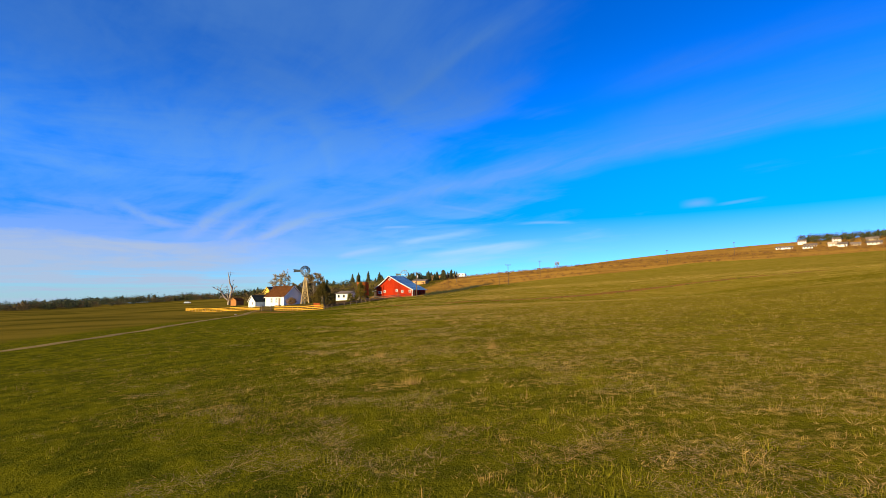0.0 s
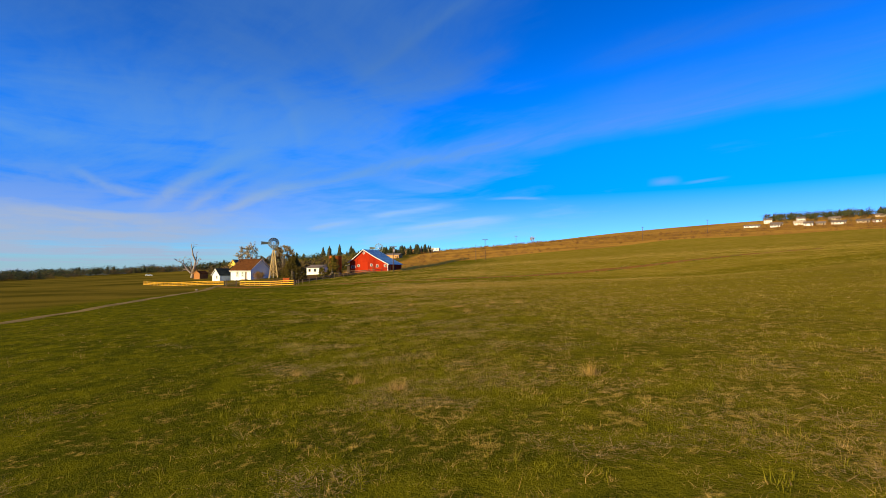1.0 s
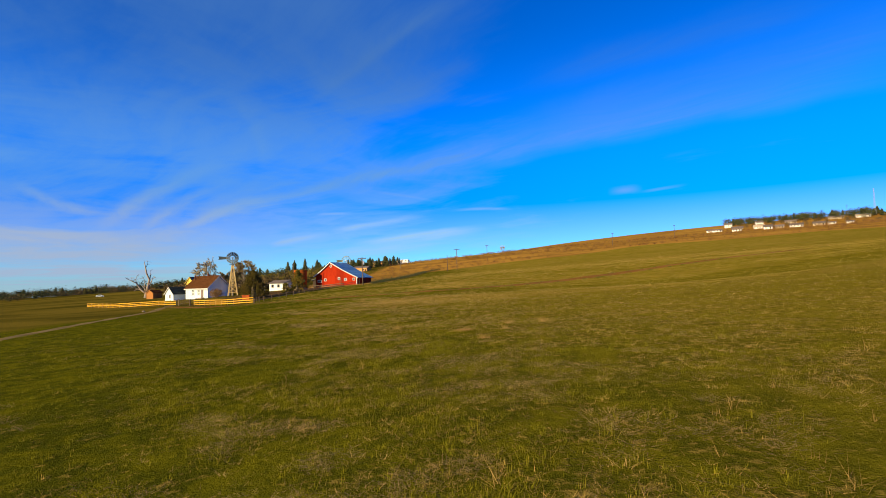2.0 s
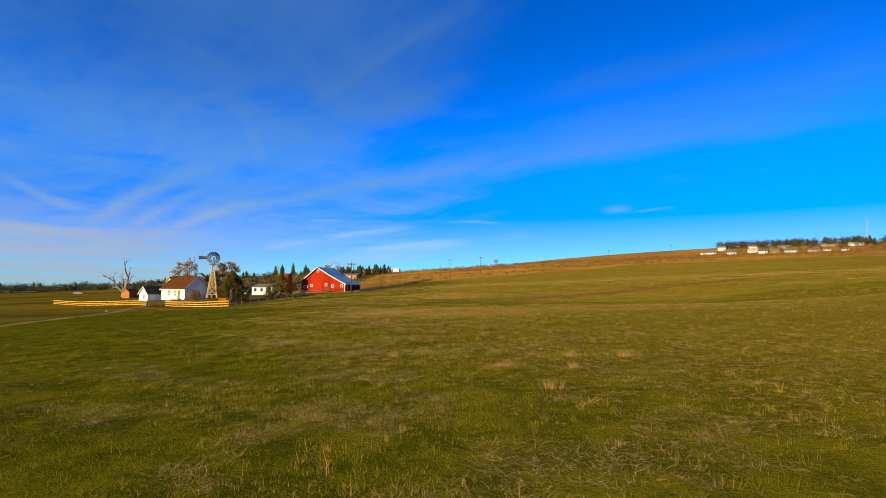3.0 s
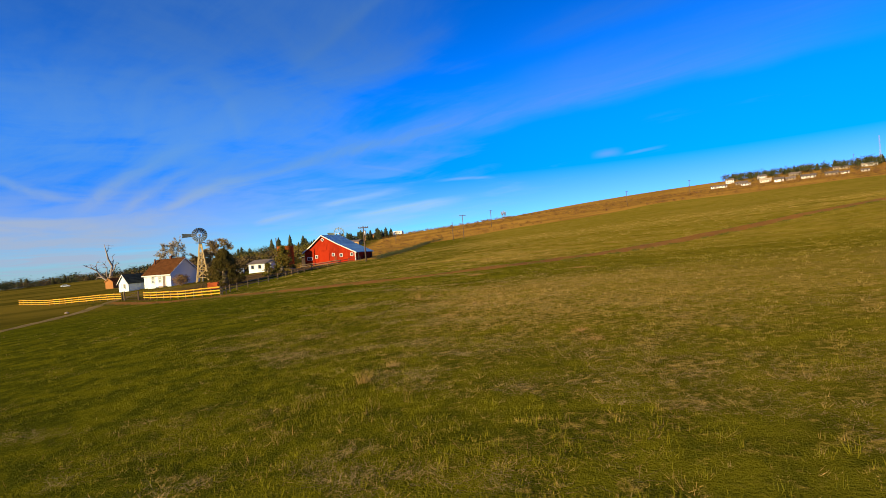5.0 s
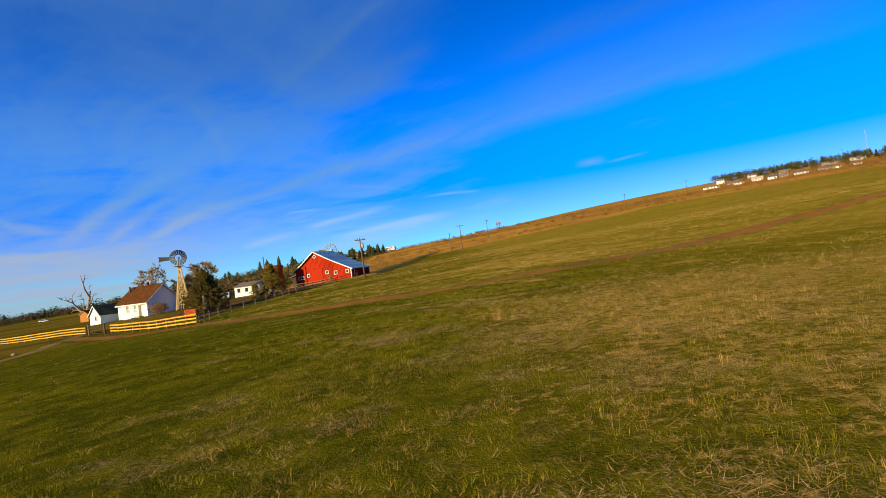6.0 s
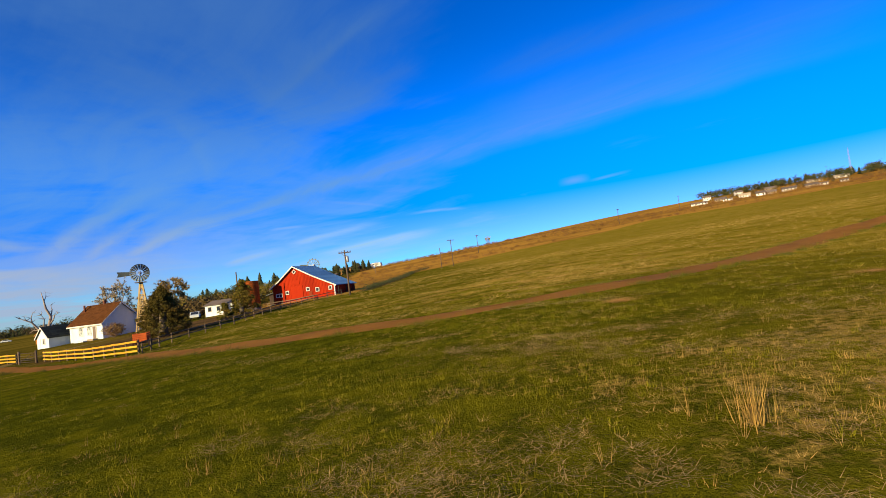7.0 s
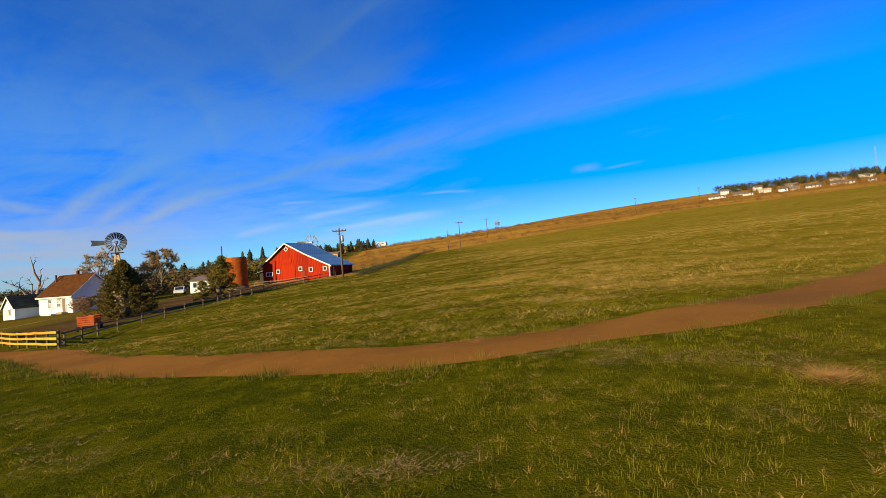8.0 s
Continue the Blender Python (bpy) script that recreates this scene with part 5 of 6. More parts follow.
def build_dead_tree(x, y):
    """A bleached snag: one tall stem and a few crooked limbs that have lost their twigs."""
    root = thing("dead_tree", pose(x, y, z_at(x, y) - 0.2, 0, 0, 38), "bleached dead tree with bare crooked limbs", "tree")
    rng = random.Random(21)
    k = 1.12
    stem = [(0, 0, -0.6), (0.3, 0, 2.0), (1.2, 0.3, 4.6), (1.9, 0.2, 7.0), (0.3, -0.2, 9.4), (-0.2, 0.1, 11.5), (-1.0, 0.2, 14.4)]
    part("trunk", Build().tube([(a * 0.72, b, c * k) for a, b, c in stem], [0.95, 0.7, 0.52, 0.40, 0.33, 0.25, 0.07], 9), M_PALEBARK, root, smooth=True)
    for pts, r in (([(0.3, 0, 1.6), (-2.6, 0.6, 3.4), (-4.9, 0.2, 5.8), (-6.8, -0.4, 6.5), (-9.0, 0.1, 7.3)], 0.42), ([(-4.9, 0.2, 5.8), (-5.1, 0.9, 7.2), (-4.5, 1.2, 8.6)], 0.22),
                   ([(-2.6, 0.6, 3.4), (-4.4, 1.4, 3.6), (-6.0, 1.8, 2.9)], 0.2), ([(1.2, 0.3, 4.6), (2.6, -0.5, 5.9), (3.3, -0.3, 7.2), (4.5, -0.6, 7.7)], 0.30),
                   ([(1.9, 0.2, 7.0), (2.5, 0.5, 8.6), (2.2, 0.9, 10.3)], 0.24), ([(-0.2, 0.1, 11.5), (0.7, 0.4, 12.8), (0.8, 0.4, 14.0)], 0.15),
                   ([(0.3, 0, 1.6), (-0.9, -1.4, 4.0), (-0.6, -2.0, 6.4), (-1.6, -2.6, 7.6)], 0.30), ([(-6.8, -0.4, 6.5), (-7.6, -1.0, 7.9)], 0.13)):
        pts = [(a * 0.72, b, c * k) for a, b, c in pts]
        b = Build().tube(pts, [r * (1 - 0.8 * i / (len(pts) - 1)) for i in range(len(pts))], 7, False)
        for p in pts[1:]:
            for _ in range(3):
                d = Vector((rng.uniform(-1, 1), rng.uniform(-1, 1), rng.uniform(-0.2, 1.0))).normalized() * rng.uniform(0.7, 1.9)
                m = Vector(p) + d * 0.5 + Vector((rng.uniform(-0.2, 0.2), 0, rng.uniform(-0.2, 0.2)))
                b.tube([p, tuple(m), tuple(Vector(p) + d)], [r * 0.35, r * 0.25, 0.02], 5, False)
        part("limb", b, M_PALEBARK, root, smooth=True)


def build_evergreen(name, x, y, high, wide, seed, mat, label, clumps=420, per=26, base=0.05, power=0.8, lobes=0.25, size=0.42, lean=(0, 0)):
    """A bushy evergreen: tapering trunk, rising limbs, and uneven tiers of small sprays."""
    rng = np.random.default_rng(seed)
    root = thing(name, pose(x, y, z_at(x, y) - 0.1), label, "tree")
    part("trunk", Build().tube([(0, 0, -0.4), (0, 0, high * 0.4), (lean[0], lean[1], high * 0.95)], [wide * 0.07 + 0.08, wide * 0.05 + 0.05, 0.03], 9), M_BARK, root, smooth=True)
    f = rng.uniform(0, 1, clumps) ** 0.85
    ang = rng.uniform(0, 2 * math.pi, clumps)
    wave = 1 + lobes * np.sin(ang * 3 + seed) * np.cos(f * 9 + ang) + lobes * 0.6 * np.sin(f * 17 + ang * 2)
    prof = np.maximum((1 - f), 0.02) ** power * np.minimum(1, (f + 0.10) * 5.5)
    rad = wide * 0.5 * prof * wave * np.sqrt(rng.uniform(0.25, 1.0, clumps))
    z = high * (base + (1 - base) * f) + rng.normal(0, 0.12, clumps)
    c = np.stack([rad * np.cos(ang) + lean[0] * f, rad * np.sin(ang) + lean[1] * f, z], 1)
    for i in range(0, clumps, max(1, clumps // 24)):
        zz = max(0.2, c[i, 2] - 0.35 * math.hypot(c[i, 0], c[i, 1]))
        part("limb", Build().tube([(0, 0, zz), tuple(c[i])], [0.05, 0.015], 5, False), M_BARK, root)
    v, q = sprays(rng, c, np.full(clumps, size) * rng.uniform(0.7, 1.35, clumps), per, 0.55, -0.15)
    ob = loose("crown", v, q, mat, "", "", "stuff")
    ob.parent = root
    return root


def build_bush(x, y, high, wide, seed, mat, label):
    rng = np.random.default_rng(seed)
    root = thing("bush", pose(x, y, z_at(x, y) - 0.05), label, "bush")
    for k in range(9):
        a = 2 * math.pi * k / 9
        stem = Build().tube([(0.1 * math.cos(a), 0.1 * math.sin(a), -0.1), (wide * 0.2 * math.cos(a), wide * 0.2 * math.sin(a), high * 0.5), (wide * 0.36 * math.cos(a + 0.3), wide * 0.36 * math.sin(a + 0.3), high * 0.85)], [0.035, 0.025, 0.01], 5, False)
        part("stem", stem, M_BARK, root)
    d = rng.normal(0, 1, (150, 3))
    d /= np.linalg.norm(d, axis=1)[:, None]
    c = d * rng.uniform(0.45, 1.0, (150, 1)) * np.array([wide / 2, wide / 2, high / 2]) + np.array([0, 0, high * 0.52])
    v, q = sprays(rng, c, np.full(150, 0.26), 22, 0.8)
    ob = loose("crown", v, q, mat, "", "", "stuff")
    ob.parent = root
    return root


build_evergreen("cedar_tree", -43.4, 97.0, 5.8, 6.8, 5, M_CEDAR, "broad dark cedar with ragged crown beside the windmill", 1150, 54, 0.03, 0.72, 0.26, 0.20)
build_evergreen("juniper_tree", -36.4, 103.4, 3.5, 4.6, 9, M_JUNIPER, "open bushy olive-green juniper in front of the silo", 150, 60, 0.06, 0.5, 0.5, 0.24)
build_evergreen("juniper_tree", -37.4, 107.0, 5.2, 3.2, 19, M_JUNIPER, "taller olive-green juniper in front of the silo", 210, 56, 0.12, 0.5, 0.5, 0.24)
build_evergreen("juniper_tree", -41.2, 109.5, 2.3, 2.2, 29, M_JUNIPER, "low open juniper in front of the white outbuilding", 60, 60, 0.05, 0.5, 0.5, 0.22)
build_bush(-61.3, 116.4, 2.3, 3.4, 3, M_BUSH, "rounded brown-leaved bush against the farmhouse gable")
build_dead_tree(-137.5, 204.5)
build_bush(-134.5, 203.0, 4.6, 5.5, 13, M_BUSH, "russet brush round the foot of the dead tree")
build_dome_tree(-87.2, 159.6, 3.4, 7.6, 8.6, 6, "leafless round-crowned grey tree behind the farmhouse", M_TWIG, 9, 6, 24)
build_dome_tree(-77.2, 166.2, 3.0, 7.4, 8.4, 8, "tall tree with tawny crown behind the cedar", M_TAWNY, 11, 6, 44, 0.24)
build_dome_tree(-83.0, 168.0, 1.6, 7.0, 6.6, 18, "lower tawny tree behind the cedar", M_TAWNY, 9, 6, 40, 0.2)
build_bare_tree("bare_tree", 20.9, 322.7, 5.0, 0.9, 12, M_BARK, "small leafless tree alone on the skyline", 26, 0.14, 4, 3, 0.25, 0.25)
build_bare_tree("bare_tree", -37.8, 273.0, 5.5, 0.7, 14, M_BARK, "thin leafless tree at the foot of the hill", 10, 0.14, 3, 3, 0.3, 0.3)


# ---- distance ----
def fir_mesh(seed, high=1.0, wide=0.42, tiers=13):
    """Unit fir as arrays: ragged tiers of drooping triangles."""
    rng = np.random.default_rng(seed)
    v = []
    for i in range(tiers):
        f = i / tiers
        r = wide * 0.5 * (1 - f) ** 0.8 * rng.uniform(0.75, 1.15) + 0.01
        n = 9
        for k in range(n):
            a = 2 * math.pi * (k + rng.uniform(-0.4, 0.4)) / n
            rr = r * rng.uniform(0.7, 1.25)
            z = 0.08 + 0.92 * f
            w = 0.5 * rr + 0.012
            tip = (rr * math.cos(a), rr * math.sin(a), z - 0.05 * rng.uniform(0.2, 1.2))
            root = (0.0, 0.0, z + 0.075)
            ca, sa = -math.sin(a) * w, math.cos(a) * w
            v += [root, (tip[0] * 0.75 + ca, tip[1] * 0.75 + sa, tip[2] + 0.01), tip]
            v += [root, tip, (tip[0] * 0.75 - ca, tip[1] * 0.75 - sa, tip[2] + 0.012)]
    return np.array(v) * np.array([1, 1, high])


def round_mesh(seed, n=110):
    """Unit round-crowned far tree as arrays."""
    rng = np.random.default_rng(seed)
    d = rng.normal(0, 1, (n, 3))
    d /= np.linalg.norm(d, axis=1)[:, None]
    c = d * rng.uniform(0.4, 1.0, (n, 1)) * np.array([0.40, 0.40, 0.36]) + np.array([0, 0, 0.6])
    v, _ = sprays(rng, c, np.full(n, 0.17), 2, 0.8)
    return np.vstack([v, np.array([(-0.02, 0, 0), (0.02, 0, 0), (0, 0, 0.6)])])


def build_far_fir(x, y, high, wide, seed):
    root = thing("fir_tree", pose(x, y, z_at(x, y) - 0.3), "tall dark fir standing above the far treeline", "tree", "far firs")
    part("trunk", Build().tube([(0, 0, -0.3), (0, 0, high * 0.9)], [0.22, 0.04], 7), M_BARK, root, smooth=True)
    v = fir_mesh(seed, 1.0, wide / high, 18) * high
    ob = loose("crown", v, np.arange(len(v)).reshape(-1, 3), M_FARFIR, "", "", "stuff")
    ob.parent = root


for i, (x, y, h, w) in enumerate(((-146.0, 396, 12.5, 5.5), (-131, 369, 12.0, 5.0), (-124, 372, 12.6, 4.6), (-116, 376, 10.8, 6.0), (-119, 240, 8.2, 4.2), (-131, 247, 7.0, 4.4), (-104, 222, 8.2, 4.4), (-158, 262, 7.6, 5.0))):
    build_far_fir(x, y, h, w * 1.4, 40 + i)


def scatter(name, spots, kinds, material, label, category, lo, hi, seed, sink=0.2, squash=(0.9, 1.25)):
    """Far growth that nobody could count, as one object."""
    rng = np.random.default_rng(seed)
    out = []
    for i, (x, y) in enumerate(spots):
        v = kinds[i % len(kinds)]
        s = rng.uniform(lo, hi)
        a = rng.uniform(0, 6.28)
        c, d = math.cos(a), math.sin(a)
        k = rng.uniform(*squash)
        out.append(np.column_stack([(v[:, 0] * c - v[:, 1] * d) * s * k + x, (v[:, 0] * d + v[:, 1] * c) * s * k + y, v[:, 2] * s + z_at(x, y) - sink]))
    v = np.vstack(out)
    return loose(name, v, np.arange(len(v)).reshape(-1, 3), material, label, category)


FIRS, ROUNDS = [fir_mesh(s, 1.0, 0.72, 11) for s in range(5)], [round_mesh(s, 84) for s in range(6)]
SHRUBS = [round_mesh(s, 46) - np.array([0, 0, 0.25]) for s in range(20, 26)]


def bearing_spots(seed, count, az0, az1, d0, d1, keep=None):
    rng = np.random.default_rng(seed)
    out = []
    while len(out) < count:
        az, d = radians(rng.uniform(az0, az1)), rng.uniform(d0, d1)
        x, y = -5 + d * math.sin(az), 20 + d * math.cos(az)
        if keep is None or keep(x, y):
            out.append((x, y))
    return out


scatter("far_fir_woods", bearing_spots(1, 70, -56, -24, 470, 640), FIRS, M_FARFIR, "dark line of firs across the plain", "woods", 3.5, 8.0, 1)
scatter("far_pine_woods", bearing_spots(21, 470, -58, -22, 450, 640), ROUNDS, M_FARFIR, "dark rounded pines across the plain", "woods", 4.0, 9.5, 21, 1.2, (1.1, 1.7))
scatter("far_bare_woods", bearing_spots(2, 330, -56, -20, 450, 620), ROUNDS, M_FARWOOD, "brown leafless woods across the plain", "woods", 4.0, 7.5, 2, 1.2, (1.1, 1.7))
scatter("farm_firs", bearing_spots(3, 40, -32, -10.5, 330, 430, lambda x, y: y > 280), FIRS, M_FARFIR, "dark firs on the rise behind the farm", "woods", 3.5, 9.5, 3)
scatter("farm_pines", bearing_spots(33, 250, -32, -10.5, 320, 430, lambda x, y: y > 280), ROUNDS, M_FARFIR, "dark rounded pines on the rise behind the farm", "woods", 4.0, 7.5, 33, 1.0, (0.9, 1.5))
scatter("farm_scrub", bearing_spots(4, 170, -33, -15, 190, 330, lambda x, y: x < -62), ROUNDS, M_JUNIPER, "olive-brown scrub behind the farmyard", "scrub", 2.5, 6.0, 4)
scatter("farm_bare_scrub", bearing_spots(14, 90, -34, -15, 175, 300, lambda x, y: x < -70), ROUNDS, M_FARWOOD, "brown leafless scrub behind the farmyard", "scrub", 2.5, 6.0, 14)
scatter("yard_scrub", bearing_spots(31, 120, -33, -19, 135, 200, lambda x, y: x < -68 and y > 142), ROUNDS, M_FARWOOD, "brown leafless thicket behind the farmyard", "scrub", 3.5, 6.5, 31, 1.0, (0.9, 1.4))
scatter("yard_junipers", bearing_spots(32, 60, -31, -17, 150, 230, lambda x, y: x < -60 and y > 155), ROUNDS, M_JUNIPER, "olive thicket behind the farmyard", "scrub", 3.5, 6.5, 32, 1.0, (0.9, 1.4))
scatter("rise_firs", bearing_spots(5, 36, -14.0, -7.0, 300, 350), FIRS, M_FARFIR, "firs on the skyline beside the orange houses", "woods", 4.0, 7.5, 5)


def hill_line(x):
    return 214 + 0.38 * min(max(x + 10, -30), 95) - 0.25 * max(x - 85, 0)


scatter("hill_brush", bearing_spots(6, 1150, -9, 46, 190, 420, lambda x, y: y > hill_line(x) + 3 and (math.sin(x * 0.05 + y * 0.11) + math.sin(y * 0.23 - x * 0.02)) > -0.2), SHRUBS, M_BRUSH,
        "low russet brush over the hillside", "brush", 0.9, 2.3, 6, 0.1, (1.2, 2.0))
scatter("ditch_brush", [(-21.3 + 3.4 * k / 170 + 5.0 * max(0, k - 150) / 20 + 0.7 * math.sin(k * 1.7), 113 + 107 * k / 170) for k in range(170)], SHRUBS, M_FARFIR, "dark brush along a ditch past the barn", "brush", 0.9, 1.6, 7, 0.1, (1.2, 2.0))
scatter("stubble_brush", bearing_spots(16, 260, -26, -6, 110, 300, lambda x, y: -56 < x < -22 and y > 150), SHRUBS, M_BRUSH, "low russet brush over the field behind the barn", "brush", 0.5, 1.1, 16, 0.1, (1.4, 2.4))
scatter("village_firs", bearing_spots(8, 60, 27.5, 46, 600, 690), FIRS, M_FARFIR, "dark firs along the hilltop behind the houses", "woods", 4.0, 8.0, 8)
scatter("village_pines", bearing_spots(22, 240, 27, 46, 590, 690), ROUNDS, M_FARFIR, "dark rounded pines along the hilltop", "woods", 4.5, 9.5, 22, 1.0, (0.9, 1.4))
scatter("village_scrub", bearing_spots(9, 420, 26, 46, 430, 640), SHRUBS, M_BRUSH, "russet and bare scrub among the hilltop houses", "brush", 1.4, 3.2, 9, 0.1, (1.0, 1.6))
scatter("village_trees", bearing_spots(10, 110, 28, 46, 480, 660), ROUNDS, M_FARWOOD, "leafless trees among the hilltop houses", "woods", 2.5, 5.0, 10)


def build_villa(x, y, wide, deep, eave, ridge, turn, wall, roof, label, windows=3, storeys=1, name="hill_house"):
    root = thing(name, pose(x, y, z_at(x, y), 0, 0, turn), label, "house", "hill houses")
    m = deep / 2
    g = [(0, -2.0), (deep, -2.0), (deep, eave), (m, ridge), (0, eave)]
    h = wide / 2
    part("wall", Build().raw([(xx, yy, zz) for xx in (-h, h) for yy, zz in g],
                             [(0, 1, 2, 3, 4), (9, 8, 7, 6, 5), (0, 5, 6, 1), (1, 6, 7, 2), (4, 9, 5, 0), (2, 7, 8, 3), (3, 8, 9, 4)]), wall, root)
    for a, b in ((-0.5, m), (deep + 0.5, m)):
        z0 = eave - 0.5 * (ridge - eave) / m + 0.05
        part("roof", Build().raw([(-h - 0.5, a, z0), (h + 0.5, a, z0), (h + 0.5, b, ridge + 0.05), (-h - 0.5, b, ridge + 0.05),
                                  (-h - 0.5, a, z0 + 0.15), (h + 0.5, a, z0 + 0.15), (h + 0.5, b, ridge + 0.2), (-h - 0.5, b, ridge + 0.2)],
                                 [(0, 1, 2, 3), (4, 5, 6, 7), (0, 1, 5, 4), (1, 2, 6, 5), (2, 3, 7, 6), (3, 0, 4, 7)]), roof, root)
    for s in range(storeys):
        for k in range(windows):
            c, z = -h + wide * (k + 0.5) / windows, 0.7 + s * 1.7
            w = part("window", Build().box((c - 0.35, -0.04, z), (c + 0.35, 0.04, z + 0.75)), M_GLASS, root, "dark window")
            part("sill", Build().box((c - 0.42, -0.12, z - 0.1), (c + 0.42, -0.02, z)), wall, w)
    part("door", Build().box((h - 1.3, -0.05, -0.1), (h - 0.6, -0.01, 1.4)), M_DARK, root, "dark front door")


def hill_place(az, d):
    return -10.2 + d * math.sin(radians(az)), 43.3 + d * math.cos(radians(az))


for az, d, wide, deep, eave, ridge, turn, wall, roof, label, win, sto in (
        (29.1, 560, 11, 9, 5.6, 7.6, -20, M_PALE, M_GREYROOF, "two-storey white house on the hilltop", 3, 2),
        (28.4, 470, 20, 7, 2.6, 4.0, -25, M_PALE, M_GREYROOF, "long low white house on the hill", 5, 1),
        (30.3, 500, 15, 7, 2.6, 4.6, -25, M_TAN, M_GREYROOF, "low tan house with brown roof on the hill", 4, 1),
        (31.0, 420, 10, 5, 2.4, 3.2, -30, M_PALE, M_GREYROOF, "white mobile home below the hill houses", 3, 1),
        (31.9, 560, 10, 9, 5.2, 7.4, -15, M_PALE, M_GREYROOF, "pale two-storey hill house with grey roof", 3, 2),
        (32.4, 480, 13, 8, 3.0, 5.2, -30, M_PALE, M_TAN, "pale hill house with tan roof", 4, 1),
        (33.8, 420, 9, 7, 3.0, 5.0, -35, M_PALE, M_GREYROOF, "small pale house at the foot of the village", 2, 1),
        (34.7, 430, 9, 6, 2.6, 4.2, -25, M_TAN, M_GREYROOF, "low tan house at the foot of the village", 3, 1),
        (34.5, 560, 15, 8, 3.0, 5.0, -25, M_TAN, M_GREYROOF, "tan hill house with brown roof", 4, 1),
        (36.1, 430, 14, 7, 2.8, 4.6, -30, M_PALE, M_GREYROOF, "white house with grey roof below the village", 4, 1),
        (37.8, 440, 12, 7, 2.8, 4.6, -35, M_TAN, M_GREYROOF, "tan house below the village", 3, 1),
        (38.7, 450, 8, 5, 2.4, 3.4, -30, M_PALE, M_GREYROOF, "small white cabin on the hill", 2, 1),
        (37.9, 580, 20, 8, 3.0, 4.8, -30, M_TAN, M_GREYROOF, "long tan house high on the hill", 5, 1),
        (39.9, 580, 18, 8, 3.0, 4.8, -30, M_PALE, M_TAN, "pale house with tan roof high on the hill", 4, 1),
        (40.2, 440, 7, 5, 2.4, 3.4, -35, M_PALE, M_GREYROOF, "white trailer home beside the upper field", 2, 1)):
    x, y = hill_place(az, d)
    build_villa(x, y, wide * 0.60, deep * 0.7, eave * 0.62, ridge * 0.66, turn, wall, roof, label, win, sto)
build_villa(-64.0, 290.0, 8.5, 6, 2.2, 3.0, -10, M_ORANGE, M_GREYROOF, "low orange stucco house behind the barn", 2, 1, "orange_house")
build_villa(-62.0, 345.0, 11.0, 7, 2.6, 3.6, -10, M_ORANGE, M_GREYROOF, "orange stucco house on the rise", 3, 1, "orange_house")
build_farm_truck(-44.0, 338.0, -20, "long white trailer parked on the skyline")


# ---- grass ----
def bumps(x, y):
    """A cheap smooth field between about -1 and 1, for drifts of growth."""
    return (np.sin(x * 0.83 + 1.7 * np.sin(y * 0.31)) + np.sin(y * 0.97 + 1.9 * np.sin(x * 0.27 + 1.0)) + np.sin((x + y) * 0.39 + 2.0)) / 3


SPINE = [(8.0, -20.0), (3.0, -10.0), (-2.0, 8.0), (-9.0, 27.0), (-10.5, 42.0), (-8.0, 60.0), (-4.0, 78.0)]
AXIS = smooth_line(SPINE, 1.5)


def near_line(rng, count, spread):
    """Places strewn along the middle of the field, densest along its axis."""
    axis = np.array(SPINE)
    d = np.r_[0, np.cumsum(np.linalg.norm(np.diff(axis, axis=0), axis=1))]
    s = rng.uniform(0, d[-1], count)
    x, y = np.interp(s, d, axis[:, 0]), np.interp(s, d, axis[:, 1])
    off = rng.standard_t(1.5, count) * spread
    keep = np.abs(off) < 30
    return (x + off)[keep], (y + rng.normal(0, 2.0, count))[keep]


def off_the_ways(x, y):
    rag = 0.25 * np.sin(x * 5.1) * np.cos(y * 4.3)
    return (away(TRAIL, x, y) > TRAIL_WIDE / 2 + rag) & (away(TRACK, x, y) > 0.8 + rag)


def blades(rng, x, y, per, radius, low, high, width, lean, drift=False):
    """Tufts of single tapering blades. Returns vertices, corners and each vertex's tuft tint."""
    n = len(x) * per
    a = rng.uniform(0, 2 * math.pi, n)
    r = np.abs(rng.normal(0, radius, n))
    px, py = np.repeat(x, per) + r * np.cos(a), np.repeat(y, per) + r * np.sin(a)
    h = rng.uniform(low, high, n) * np.repeat(rng.lognormal(-0.08, 0.38, len(x)) if len(x) > 1 else np.ones(1), per)
    if drift:      # the sward grows in taller and shorter patches
        h = h * np.repeat(np.clip(0.9 + 0.9 * bumps(x * 1.9, y * 1.9) + 0.7 * bumps(x * 5.3 + 7, y * 5.3), 0.3, 2.4), per)
    w = rng.uniform(0.6, 1.3, n) * width
    b = rng.uniform(0, 2 * math.pi, n)
    tilt = np.abs(rng.normal(0, lean, n)) if lean < 1 else rng.uniform(lean - 0.3, lean + 0.1, n)
    # blades fan outwards from their tuft
    c = a + rng.normal(0, 0.9, n)
    z = land(px, py) - 0.01
    v = np.empty((n, 3, 3))
    v[:, 0] = np.stack([px - w * np.cos(b), py - w * np.sin(b), z], 1)
    v[:, 1] = np.stack([px + w * np.cos(b), py + w * np.sin(b), z], 1)
    v[:, 2] = np.stack([px + h * np.sin(tilt) * np.cos(c), py + h * np.sin(tilt) * np.sin(c), z + h * np.cos(tilt)], 1)
    return v.reshape(-1, 3), np.arange(3 * n).reshape(-1, 3), np.repeat(rng.uniform(0, 1, len(x)), per * 3)


